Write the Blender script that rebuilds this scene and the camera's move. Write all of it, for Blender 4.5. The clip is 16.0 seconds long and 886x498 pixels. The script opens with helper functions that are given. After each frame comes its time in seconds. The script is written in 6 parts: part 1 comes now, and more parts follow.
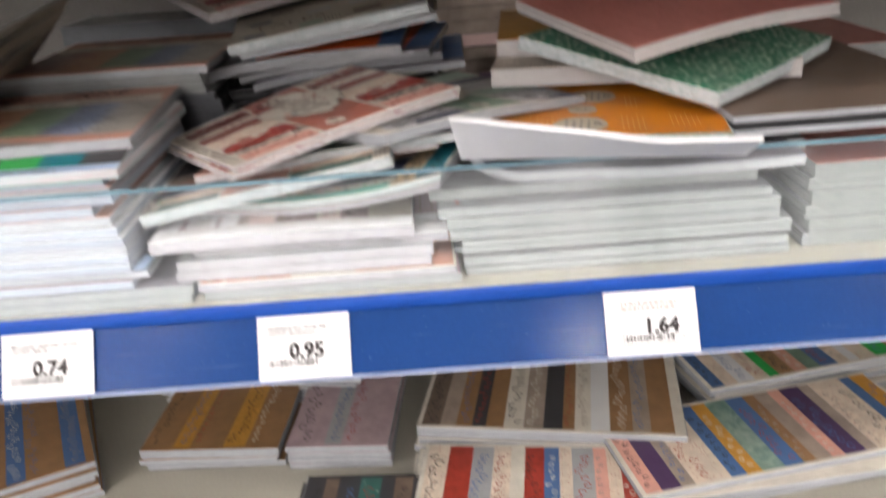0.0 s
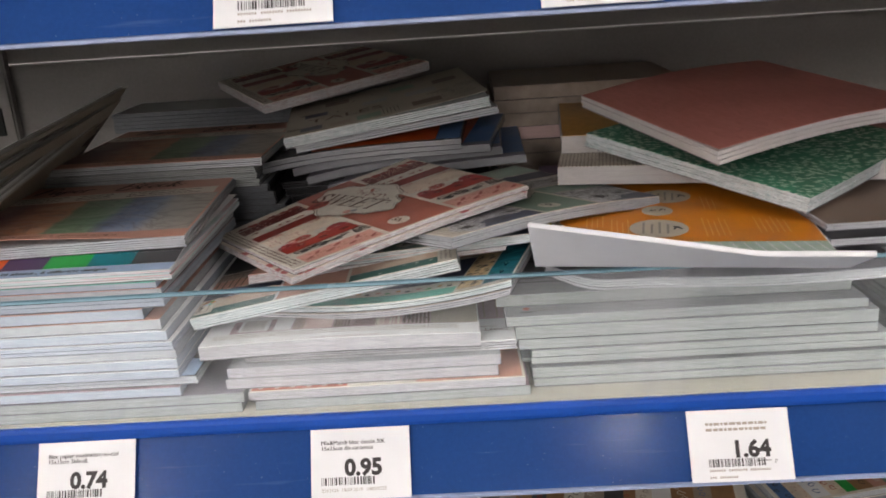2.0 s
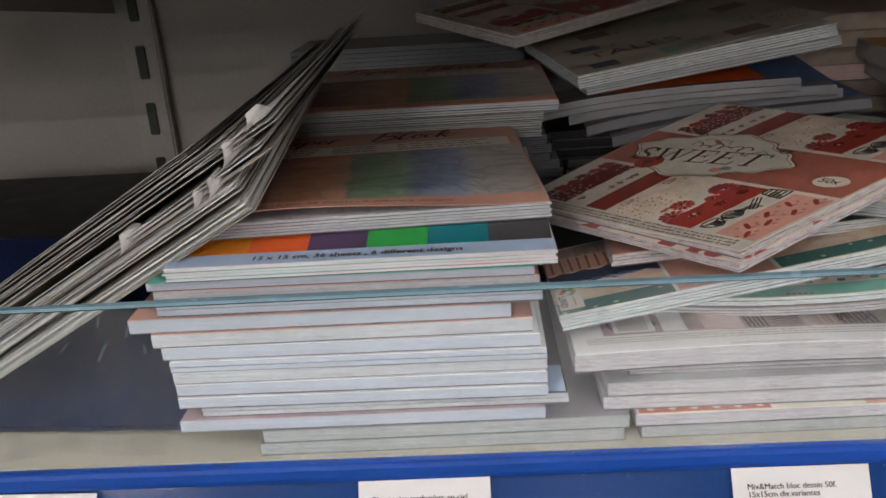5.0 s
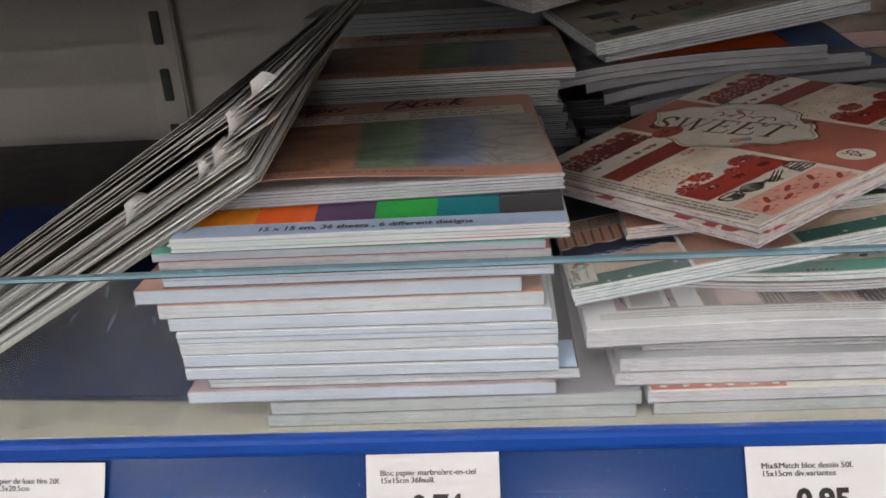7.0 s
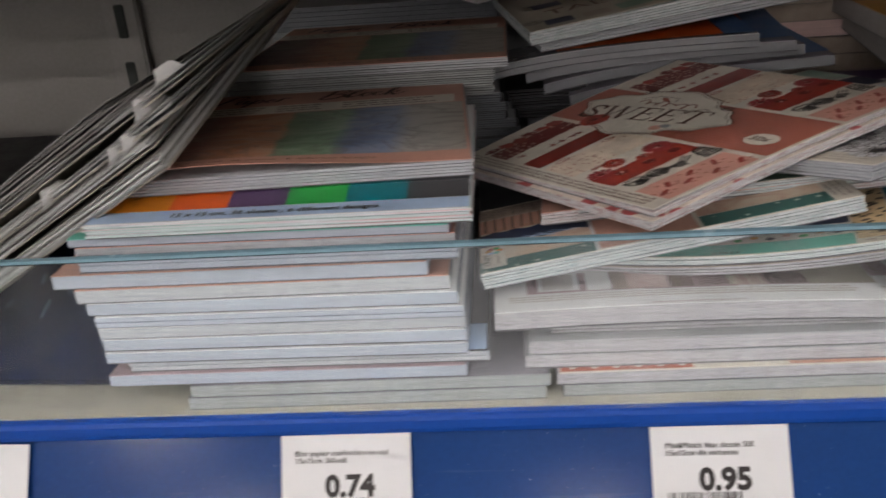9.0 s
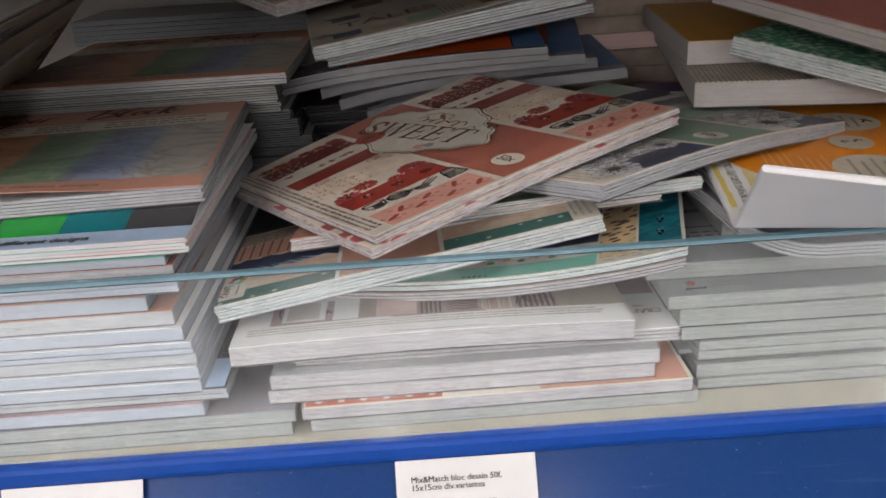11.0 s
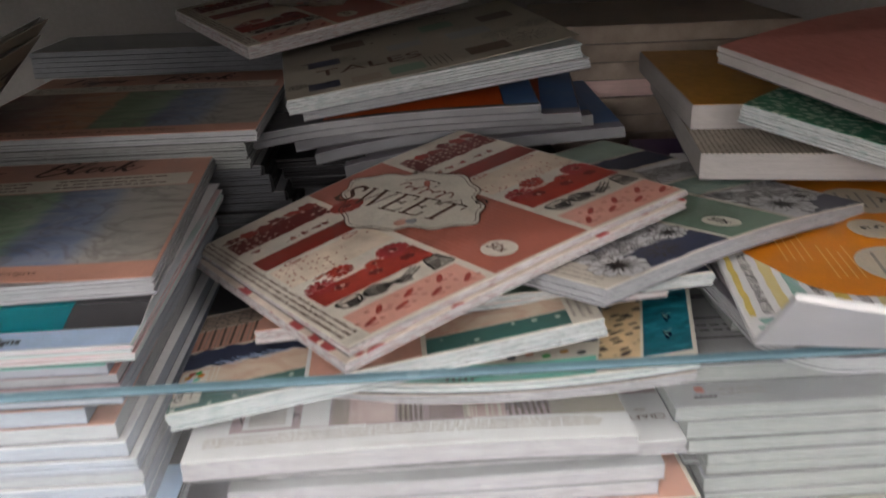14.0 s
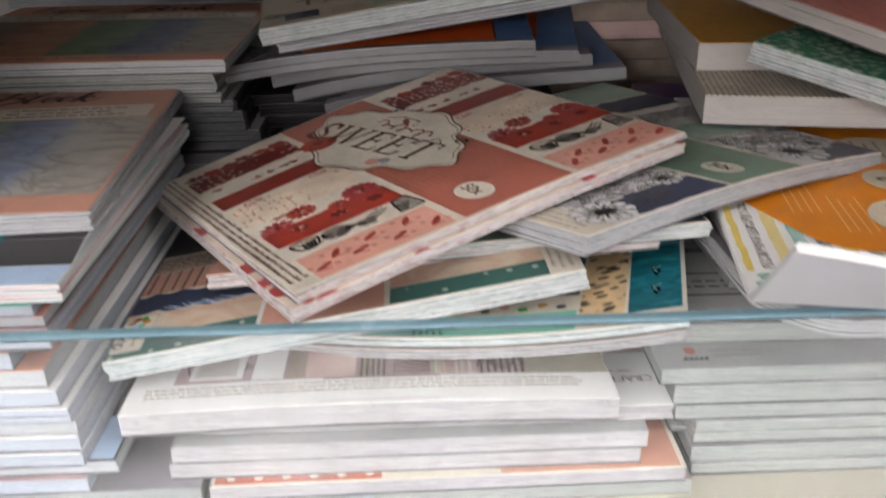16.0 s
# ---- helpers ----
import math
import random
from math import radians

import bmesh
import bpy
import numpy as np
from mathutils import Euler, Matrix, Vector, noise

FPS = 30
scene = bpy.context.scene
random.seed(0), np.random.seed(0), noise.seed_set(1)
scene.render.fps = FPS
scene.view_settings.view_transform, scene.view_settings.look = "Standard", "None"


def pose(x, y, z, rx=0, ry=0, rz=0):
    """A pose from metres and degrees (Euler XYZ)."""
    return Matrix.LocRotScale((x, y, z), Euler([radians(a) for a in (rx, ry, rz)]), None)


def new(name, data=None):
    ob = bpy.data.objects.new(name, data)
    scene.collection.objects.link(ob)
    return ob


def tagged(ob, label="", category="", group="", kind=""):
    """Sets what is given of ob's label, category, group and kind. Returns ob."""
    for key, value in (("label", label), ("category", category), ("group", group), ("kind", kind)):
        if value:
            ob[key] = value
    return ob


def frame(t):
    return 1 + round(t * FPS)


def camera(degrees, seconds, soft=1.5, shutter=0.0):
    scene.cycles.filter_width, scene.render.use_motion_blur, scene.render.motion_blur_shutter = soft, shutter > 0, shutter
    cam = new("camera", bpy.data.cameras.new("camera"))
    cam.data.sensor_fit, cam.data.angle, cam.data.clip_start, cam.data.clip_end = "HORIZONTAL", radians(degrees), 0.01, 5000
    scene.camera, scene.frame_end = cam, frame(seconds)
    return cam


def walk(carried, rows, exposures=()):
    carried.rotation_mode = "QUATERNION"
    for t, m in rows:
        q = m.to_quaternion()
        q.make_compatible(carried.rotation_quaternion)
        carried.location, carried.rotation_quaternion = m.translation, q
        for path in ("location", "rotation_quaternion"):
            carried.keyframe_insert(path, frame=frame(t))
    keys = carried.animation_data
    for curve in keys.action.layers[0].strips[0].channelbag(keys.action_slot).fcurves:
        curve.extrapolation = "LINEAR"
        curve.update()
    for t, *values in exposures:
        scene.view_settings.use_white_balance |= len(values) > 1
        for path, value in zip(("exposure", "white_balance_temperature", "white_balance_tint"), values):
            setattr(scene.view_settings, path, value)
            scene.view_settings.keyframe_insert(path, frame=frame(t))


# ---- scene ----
cam = camera(56.0, 16.0, soft=1.7, shutter=0.5)
METRES, EYE, TILT, LEAN, TURN = 0.68, 1.5, -22.0, 0.5, 0.0
ROWS = [
    (0.0, 0.0, 0.0, 0.0, -0.08, -1.31, 3.65),
    (0.5, -0.0526, -0.0274, 0.0477, 0.45, 2.68, 3.39),
    (1.0, -0.0981, -0.0376, 0.0512, 0.98, 3.93, 3.02),
    (1.5, -0.052, -0.0029, 0.0387, 1.3, 4.3, 2.74),
    (2.0, -0.0322, 0.043, 0.0266, 1.75, 4.08, 2.64),
    (2.5, -0.1351, 0.096, 0.0299, 2.36, 3.37, 2.61),
    (3.0, -0.2395, 0.1531, 0.0399, 2.65, 2.83, 2.5),
    (3.5, -0.278, 0.1877, 0.0439, 2.85, 2.4, 2.24),
    (4.0, -0.2836, 0.1966, 0.0425, 2.84, 1.81, 2.15),
    (4.5, -0.3018, 0.2037, 0.0549, 2.54, 1.64, 2.28),
    (7.0, -0.2965, 0.2233, 0.0614, 3.91, -0.94, 1.83),
    (7.5, -0.2905, 0.2107, 0.0493, 4.4, -0.96, 1.75),
    (8.0, -0.2812, 0.2098, 0.0472, 4.35, -1.08, 1.83),
    (8.5, -0.2776, 0.2122, 0.0505, 4.54, -1.22, 1.87),
    (9.0, -0.2405, 0.2176, 0.0539, 4.31, -1.28, 2.04),
    (9.5, -0.1769, 0.2283, 0.0668, 2.65, -1.21, 2.87),
    (10.0, -0.1516, 0.239, 0.0621, 0.56, -1.33, 3.95),
    (12.5, -0.1285, 0.2528, 0.0594, -1.84, -0.58, 2.96),
    (13.0, -0.1307, 0.261, 0.0512, -1.97, -0.77, 2.79),
    (13.5, -0.1271, 0.2642, 0.0649, -2.09, -0.74, 2.74),
    (14.0, -0.1335, 0.2964, 0.1076, -2.36, -0.72, 2.44),
    (14.5, -0.1367, 0.3458, 0.1344, -2.24, -1.75, 1.78),
    (15.0, -0.135, 0.3628, 0.1383, -2.09, -2.93, 1.16),
    (15.5, -0.1311, 0.3473, 0.1283, -1.85, -3.07, 0.86),
    (16.0, -0.1115, 0.3348, 0.0991, -1.47, -3.68, 1.09),
]
walk(cam, [(t, pose(0, 0, EYE, TILT, LEAN, TURN) @ pose(METRES * x, METRES * y, METRES * z, 90 + pitch, roll, yaw)) for t, x, y, z, yaw, pitch, roll in ROWS],
     exposures=[(0.0, 0.66), (0.6, 0.16), (1.5, 0.08), (3.0, -0.05), (4.0, -0.24), (7.0, -0.19), (8.5, -0.28), (9.0, -0.35), (9.5, -0.30), (10.0, -0.12), (12.5, 0.03), (13.5, 0.0), (14.0, 0.09), (14.5, 0.48), (15.3, 0.63), (16.0, 0.52)])

# ---- world and light ----
world = bpy.data.worlds.new("shop_air")
scene.world = world
world.use_nodes = True
world.node_tree.nodes["Background"].inputs[0].default_value = (0.9, 0.95, 1.0, 1)
world.node_tree.nodes["Background"].inputs[1].default_value = 0.02
scene.view_settings.exposure = 0.0

SHELF = 1.286        # top of the main shelf
STEP = 0.2435        # from shelf to shelf
BACK = 0.90          # the back panel
FRONT = 0.4335       # the front lip of the shelves


# ---- materials ----
def nodes_of(name, rough=0.5, metal=0.0, spec=0.5):
    m = bpy.data.materials.new(name)
    m.use_nodes = True
    nt = m.node_tree
    b = nt.nodes["Principled BSDF"]
    b.inputs["Roughness"].default_value = rough
    b.inputs["Metallic"].default_value = metal
    b.inputs["Specular IOR Level"].default_value = spec
    return m, nt, b


def noise_node(nt, scale, detail=4.0, stretch=(1, 1, 1), rough=0.6):
    co = nt.nodes.new("ShaderNodeTexCoord")
    mp = nt.nodes.new("ShaderNodeMapping")
    mp.inputs["Scale"].default_value = stretch
    n = nt.nodes.new("ShaderNodeTexNoise")
    n.inputs["Scale"].default_value, n.inputs["Detail"].default_value, n.inputs["Roughness"].default_value = scale, detail, rough
    nt.links.new(co.outputs["Object"], mp.inputs[0])
    nt.links.new(mp.outputs[0], n.inputs["Vector"])
    return n


def ramp(nt, src, stops):
    r = nt.nodes.new("ShaderNodeValToRGB")
    e = r.color_ramp.elements
    e[0].position, e[0].color = stops[0][0], (*stops[0][1], 1)
    e[1].position, e[1].color = stops[-1][0], (*stops[-1][1], 1)
    for p, c in stops[1:-1]:
        e.new(p).color = (*c, 1)
    nt.links.new(src, r.inputs[0])
    return r


def mixed(nt, fac, a, b, mode="MIX"):
    m = nt.nodes.new("ShaderNodeMix")
    m.data_type, m.blend_type = "RGBA", mode
    for i, v in ((0, fac), (6, a), (7, b)):
        if hasattr(v, "is_output"):
            nt.links.new(v, m.inputs[i])
        else:
            m.inputs[i].default_value = (*v, 1) if isinstance(v, tuple) else v
    return m.outputs[2]


def relief(nt, b, src, strength, dist):
    bp = nt.nodes.new("ShaderNodeBump")
    bp.inputs["Strength"].default_value, bp.inputs["Distance"].default_value = strength, dist
    nt.links.new(src, bp.inputs["Height"])
    nt.links.new(bp.outputs[0], b.inputs["Normal"])


def shade(c, k):
    return tuple(min(1.0, v * k) for v in c)


def plain(name, c, rough=0.45, vary=0.12, scale=60.0, grain=900.0, bump=0.05, metal=0.0, spec=0.3, grit=0.25):
    """A surface with soft stains and a fine grain."""
    m, nt, b = nodes_of(name, rough, metal, spec)
    big, fine = noise_node(nt, scale, 3), noise_node(nt, grain, 2)
    col = ramp(nt, big.outputs["Fac"], [(0.3, shade(c, 1 - vary)), (0.7, shade(c, 1 + vary))])
    out = mixed(nt, grit, col.outputs[0], ramp(nt, fine.outputs["Fac"], [(0.35, shade(c, 0.8)), (0.65, shade(c, 1.15))]).outputs[0])
    nt.links.new(out, b.inputs["Base Color"])
    rr = ramp(nt, big.outputs["Fac"], [(0.3, (rough * 0.85,) * 3), (0.7, (min(1, rough * 1.15),) * 3)])
    nt.links.new(rr.outputs[0], b.inputs["Roughness"])
    relief(nt, b, fine.outputs["Fac"], bump, 0.0004)
    return m


def sheet_edges(name, c, fleck=None, amount=0.42, split=0.2):
    """The cut edges of a block of sheets: fine level lines and flecks of the print that runs off the sheets."""
    m, nt, b = nodes_of(name, 0.75, 0, 0.25)
    lines = noise_node(nt, 1.0, 3, (14, 14, 2600))
    tone = noise_node(nt, 1.0, 4, (45, 45, 300))
    col = ramp(nt, lines.outputs["Fac"], [(0.3, shade(c, 0.95 - split * 0.5)), (0.48, c), (0.7, shade(c, 1.06))])
    out = mixed(nt, ramp(nt, tone.outputs["Fac"], [(0.4, (0, 0, 0)), (0.75, (0.5,) * 3)]).outputs[0], col.outputs[0], shade(c, 0.8))
    gaps = noise_node(nt, 1.0, 4, (60, 60, 900))
    thin = ramp(nt, gaps.outputs["Fac"], [(0.465, (0, 0, 0)), (0.49, (split,) * 3), (0.51, (split,) * 3), (0.535, (0, 0, 0))])
    out = mixed(nt, thin.outputs[0], out, shade(c, 0.5))
    if fleck:
        f = noise_node(nt, 1.0, 3, (150, 150, 1700))
        out = mixed(nt, ramp(nt, f.outputs["Fac"], [(1 - amount, (0, 0, 0)), (1 - amount + 0.16, (0.62,) * 3)]).outputs[0], out, fleck)
    nt.links.new(out, b.inputs["Base Color"])
    relief(nt, b, lines.outputs["Fac"], 0.35, 0.0003)
    return m


def spotted(name, c, dot, scale=160.0, size=0.25, rough=0.4, loose=0.55):
    """A print of small dots on a plain ground."""
    m, nt, b = nodes_of(name, rough, 0.0, 0.3)
    co = nt.nodes.new("ShaderNodeTexCoord")
    v = nt.nodes.new("ShaderNodeTexVoronoi")
    v.inputs["Scale"].default_value = scale
    v.inputs["Randomness"].default_value = loose
    nt.links.new(co.outputs["Object"], v.inputs["Vector"])
    mask = ramp(nt, v.outputs["Distance"], [(size, (1, 1, 1)), (size + 0.05, (0, 0, 0))])
    big = noise_node(nt, 70, 3)
    base = ramp(nt, big.outputs["Fac"], [(0.3, shade(c, 0.85)), (0.7, shade(c, 1.15))])
    nt.links.new(mixed(nt, mask.outputs[0], base.outputs[0], dot), b.inputs["Base Color"])
    return m


def painted(name, stops, scale=40.0, stretch=(1, 1, 1), rough=0.38, detail=4.0, warp=1.5):
    """A loose painted print: colours that run into each other along a warped noise."""
    m, nt, b = nodes_of(name, rough, 0.0, 0.3)
    n = noise_node(nt, scale, detail, stretch)
    n.inputs["Distortion"].default_value = warp
    nt.links.new(ramp(nt, n.outputs["Fac"], stops).outputs[0], b.inputs["Base Color"])
    return m


WHITE_EDGE = sheet_edges("white_sheet_edges", (0.41, 0.43, 0.455), (0.36, 0.36, 0.39), 0.40, split=0.40)
BLUE_EDGE = sheet_edges("bluish_sheet_edges", (0.365, 0.405, 0.47), (0.46, 0.36, 0.36), 0.42, 0.22)
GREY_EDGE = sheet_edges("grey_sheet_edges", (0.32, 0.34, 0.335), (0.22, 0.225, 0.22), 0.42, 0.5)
RED_EDGE = sheet_edges("pink_flecked_sheet_edges", (0.60, 0.59, 0.60), (0.36, 0.15, 0.14), 0.50, 0.65)
GREEN_EDGE = sheet_edges("green_flecked_sheet_edges", (0.56, 0.60, 0.61), (0.20, 0.33, 0.34), 0.49, 0.65)
MIX_EDGE = sheet_edges("speckled_sheet_edges", (0.42, 0.41, 0.43), (0.33, 0.31, 0.34), 0.46, 0.65)
SHEEN_EDGE = sheet_edges("film_wrapped_sheet_edges", (0.46, 0.47, 0.49), (0.36, 0.35, 0.37), 0.42, 0.3)
SPECK_EDGE = sheet_edges("thick_speckled_sheet_edges", (0.48, 0.46, 0.45), (0.27, 0.22, 0.20), 0.36, 0.18)
PINK_EDGE = sheet_edges("rose_sheet_edges", (0.72, 0.52, 0.50))
RAINBOW_EDGE = painted("mint_and_rose_sheet_edges", [(0.30, (0.62, 0.40, 0.40)), (0.40, (0.58, 0.62, 0.66)), (0.48, (0.42, 0.56, 0.54)), (0.55, (0.62, 0.64, 0.67)), (0.64, (0.60, 0.38, 0.38)), (0.72, (0.45, 0.58, 0.62))], 1.0, (5, 5, 900), 0.75, 2.0, 0.0)
# sheet edges coloured dark for the shade deep in the rear piles
SHADED_EDGE = sheet_edges("shaded_sheet_edges", (0.20, 0.21, 0.23), (0.05, 0.05, 0.06), 0.45)
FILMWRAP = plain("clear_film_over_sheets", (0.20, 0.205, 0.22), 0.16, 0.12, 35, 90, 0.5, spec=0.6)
FILMSHEET = sheet_edges("loose_film_sheets", (0.52, 0.53, 0.52), (0.24, 0.24, 0.24), 0.40, 0.5)
PAPERSHEET = plain("white_loose_sheet", (0.62, 0.63, 0.62), 0.5, 0.08)
CURL = plain("curled_white_sheet", (0.72, 0.72, 0.71), 0.5, 0.05)
CLEARSHEET = plain("clear_film_sheet", (0.31, 0.30, 0.285), 0.22, 0.3, 40, spec=0.5)


def sleeve_mat():
    """Clear film: mostly seen through, with a thin veil and bright creases."""
    m, nt, b = nodes_of("clear_crumpled_film", 0.28, 0.0, 0.12)
    b.inputs["Base Color"].default_value = (0.10, 0.11, 0.12, 1)
    clear, mix = nt.nodes.new("ShaderNodeBsdfTransparent"), nt.nodes.new("ShaderNodeMixShader")
    veil = noise_node(nt, 60, 4)
    nt.links.new(ramp(nt, veil.outputs["Fac"], [(0.40, (0.03,) * 3), (0.70, (0.20,) * 3)]).outputs[0], mix.inputs[0])
    nt.links.new(clear.outputs[0], mix.inputs[1])
    nt.links.new(b.outputs[0], mix.inputs[2])
    nt.links.new(mix.outputs[0], nt.nodes["Material Output"].inputs[0])
    return m


SLEEVE = sleeve_mat()
CREAM = plain("cream_card", (0.66, 0.625, 0.545), 0.4)
PAPER = plain("white_card", (0.72, 0.73, 0.74), 0.5, 0.03, grit=0.05, bump=0.02)
BEIGECARD = plain("beige_card", (0.40, 0.37, 0.31), 0.5)
GREYCARD = plain("grey_card", (0.36, 0.37, 0.38), 0.55)
DARKBOARD = plain("dark_board", (0.12, 0.12, 0.13), 0.7)
BOARD = plain("grey_board", (0.13, 0.13, 0.14), 0.7)
PEACH = plain("peach_print", (0.54, 0.29, 0.22), 0.38)
TERRA = plain("terracotta_print", (0.42, 0.14, 0.10), 0.36)
RED = plain("red_print", (0.34, 0.045, 0.03), 0.36, 0.25, 120)
DARKRED = spotted("dark_red_dotted_print", (0.15, 0.022, 0.02), (0.55, 0.42, 0.36), 300, 0.26)
ROSE = plain("rose_print", (0.68, 0.36, 0.29), 0.38)
ROSEDOT = spotted("cream_print_with_red_specks", (0.68, 0.58, 0.47), (0.38, 0.1, 0.07), 330, 0.16)
INK = plain("dark_ink", (0.035, 0.03, 0.03), 0.5, 0.3)
YELLOW = plain("pale_yellow_print", (0.62, 0.49, 0.13), 0.42, 0.2)
BROWNINK = plain("brown_ink", (0.12, 0.06, 0.045), 0.5)
SCRIPTINK = plain("dark_script_ink", (0.045, 0.018, 0.016), 0.5)
SCRAWL = painted("grey_scrawl_print", [(0.40, (0.10, 0.10, 0.11)), (0.47, (0.60, 0.60, 0.60)), (0.53, (0.12, 0.12, 0.13)), (0.58, (0.64, 0.64, 0.64))], 420, (1, 1, 1), 0.42, 2.0, 1.0)
BUTTER = painted("pale_butter_brush_print", [(0.35, (0.66, 0.56, 0.24)), (0.7, (0.70, 0.64, 0.42))], 60, (1, 0.2, 1), 0.42)
DUCKEGG = painted("duck_egg_brush_print", [(0.35, (0.16, 0.36, 0.33)), (0.65, (0.36, 0.52, 0.48)), (0.8, (0.56, 0.64, 0.62))], 90, (1, 0.2, 1), 0.42)
APRICOT = plain("apricot_print", (0.72, 0.40, 0.16), 0.4)
BLUSH = painted("blush_wash_print", [(0.35, (0.52, 0.36, 0.34)), (0.7, (0.62, 0.50, 0.47))], 50)
BADGE = plain("pale_grey_badge_print", (0.50, 0.45, 0.36), 0.4)
BLOOMS = spotted("cream_print_with_red_blooms", (0.66, 0.58, 0.50), (0.36, 0.05, 0.05), 95, 0.40, 0.38, 0.9)
CARMINE = plain("carmine_print", (0.33, 0.045, 0.05), 0.36, 0.3, 200)
BLOODRED = plain("deep_red_print", (0.24, 0.035, 0.025), 0.36, 0.25, 120)
PENCIL = plain("pencil_grey_print", (0.30, 0.28, 0.25), 0.5, 0.3, 200)
WASH = painted("washed_peach_and_cream_print", [(0.3, (0.50, 0.30, 0.22)), (0.5, (0.62, 0.50, 0.38)), (0.7, (0.66, 0.60, 0.50))], 45)
FAINTINK = plain("faint_ink", (0.36, 0.32, 0.28), 0.5)
NAVY = plain("navy_print", (0.035, 0.045, 0.085), 0.34, 0.3)
SAGE = plain("sage_print", (0.17, 0.27, 0.20), 0.36, 0.2)
MOSS = painted("washed_green_print", [(0.3, (0.12, 0.22, 0.19)), (0.6, (0.28, 0.38, 0.32)), (0.8, (0.5, 0.52, 0.45))], 60)
PINE = spotted("pine_dotted_print", (0.045, 0.13, 0.115), (0.5, 0.55, 0.48), 150, 0.13)
MINT = plain("mint_print", (0.13, 0.46, 0.36), 0.36, 0.2)
TEAL = painted("teal_brush_print", [(0.3, (0.004, 0.035, 0.06)), (0.5, (0.008, 0.13, 0.18)), (0.72, (0.05, 0.30, 0.36))], 150, (0.35, 1, 1))
ORANGE = plain("orange_print", (0.62, 0.21, 0.015), 0.33, 0.12)
RUST = plain("red_orange_print", (0.62, 0.10, 0.015), 0.36)
PURPLE = plain("purple_print", (0.08, 0.045, 0.11), 0.36)
GREEN = plain("green_print", (0.02, 0.34, 0.06), 0.36)
PETROL = plain("petrol_print", (0.0, 0.16, 0.20), 0.36)
CHARCOAL = plain("charcoal_print", (0.05, 0.05, 0.055), 0.4)
PALEMINT = plain("pale_mint_print", (0.40, 0.52, 0.44), 0.4, 0.2)
SKY = plain("light_blue_print", (0.40, 0.54, 0.74), 0.4)
BLUE = plain("blue_print", (0.08, 0.16, 0.34), 0.4)
MAUVE = plain("mauve_print", (0.42, 0.32, 0.34), 0.45, 0.2)
PLUMGREY = plain("plum_grey_card", (0.24, 0.23, 0.26), 0.45, 0.15)
UMBER = plain("umber_print", (0.15, 0.11, 0.085), 0.45, 0.25)
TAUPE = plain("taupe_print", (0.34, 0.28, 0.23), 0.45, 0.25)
def watercolour():
    """A marbled wash that runs along x from plum and rust through green and blue to grey, with soft clouds between."""
    m, nt, b = nodes_of("marbled_watercolour_print", 0.38, 0.0, 0.3)
    co, sep = nt.nodes.new("ShaderNodeTexCoord"), nt.nodes.new("ShaderNodeSeparateXYZ")
    nt.links.new(co.outputs["Object"], sep.inputs[0])
    edge, cloud, vein = noise_node(nt, 26, 5, (1, 1.6, 1)), noise_node(nt, 34, 6, (1, 1.8, 1), 0.7), noise_node(nt, 14, 3, (1, 1.3, 1))
    cloud.inputs["Distortion"].default_value, vein.inputs["Distortion"].default_value = 1.2, 2.2
    scaled, shift, add = (nt.nodes.new("ShaderNodeMath") for i in range(3))
    scaled.operation, scaled.inputs[1].default_value = "MULTIPLY", 1 / 0.15
    shift.operation, shift.inputs[1].default_value, shift.inputs[2].default_value = "MULTIPLY_ADD", 0.10, -0.05
    nt.links.new(sep.outputs["X"], scaled.inputs[0])
    nt.links.new(edge.outputs["Fac"], shift.inputs[0])
    nt.links.new(scaled.outputs[0], add.inputs[0])
    nt.links.new(shift.outputs[0], add.inputs[1])
    base = ramp(nt, add.outputs[0], [(0.02, (0.13, 0.065, 0.07)), (0.16, (0.20, 0.085, 0.075)), (0.30, (0.40, 0.16, 0.07)), (0.425, (0.47, 0.22, 0.11)), (0.445, (0.11, 0.20, 0.11)), (0.60, (0.17, 0.28, 0.18)), (0.635, (0.10, 0.15, 0.27)), (0.765, (0.20, 0.26, 0.40)), (0.825, (0.40, 0.40, 0.38)), (1.0, (0.36, 0.34, 0.30))])
    out = mixed(nt, ramp(nt, cloud.outputs["Fac"], [(0.42, (0, 0, 0)), (0.72, (0.5,) * 3)]).outputs[0], base.outputs[0], (0.50, 0.47, 0.43))
    dark = ramp(nt, cloud.outputs["Fac"], [(0.28, (0.5,) * 3), (0.45, (0, 0, 0))])
    out = mixed(nt, dark.outputs[0], out, (0.10, 0.08, 0.08))
    lines = ramp(nt, vein.outputs["Fac"], [(0.47, (0, 0, 0)), (0.495, (0.45,) * 3), (0.505, (0.45,) * 3), (0.53, (0, 0, 0))])
    nt.links.new(mixed(nt, lines.outputs[0], out, (0.12, 0.10, 0.09)), b.inputs["Base Color"])
    return m


WATERCOLOUR = watercolour()


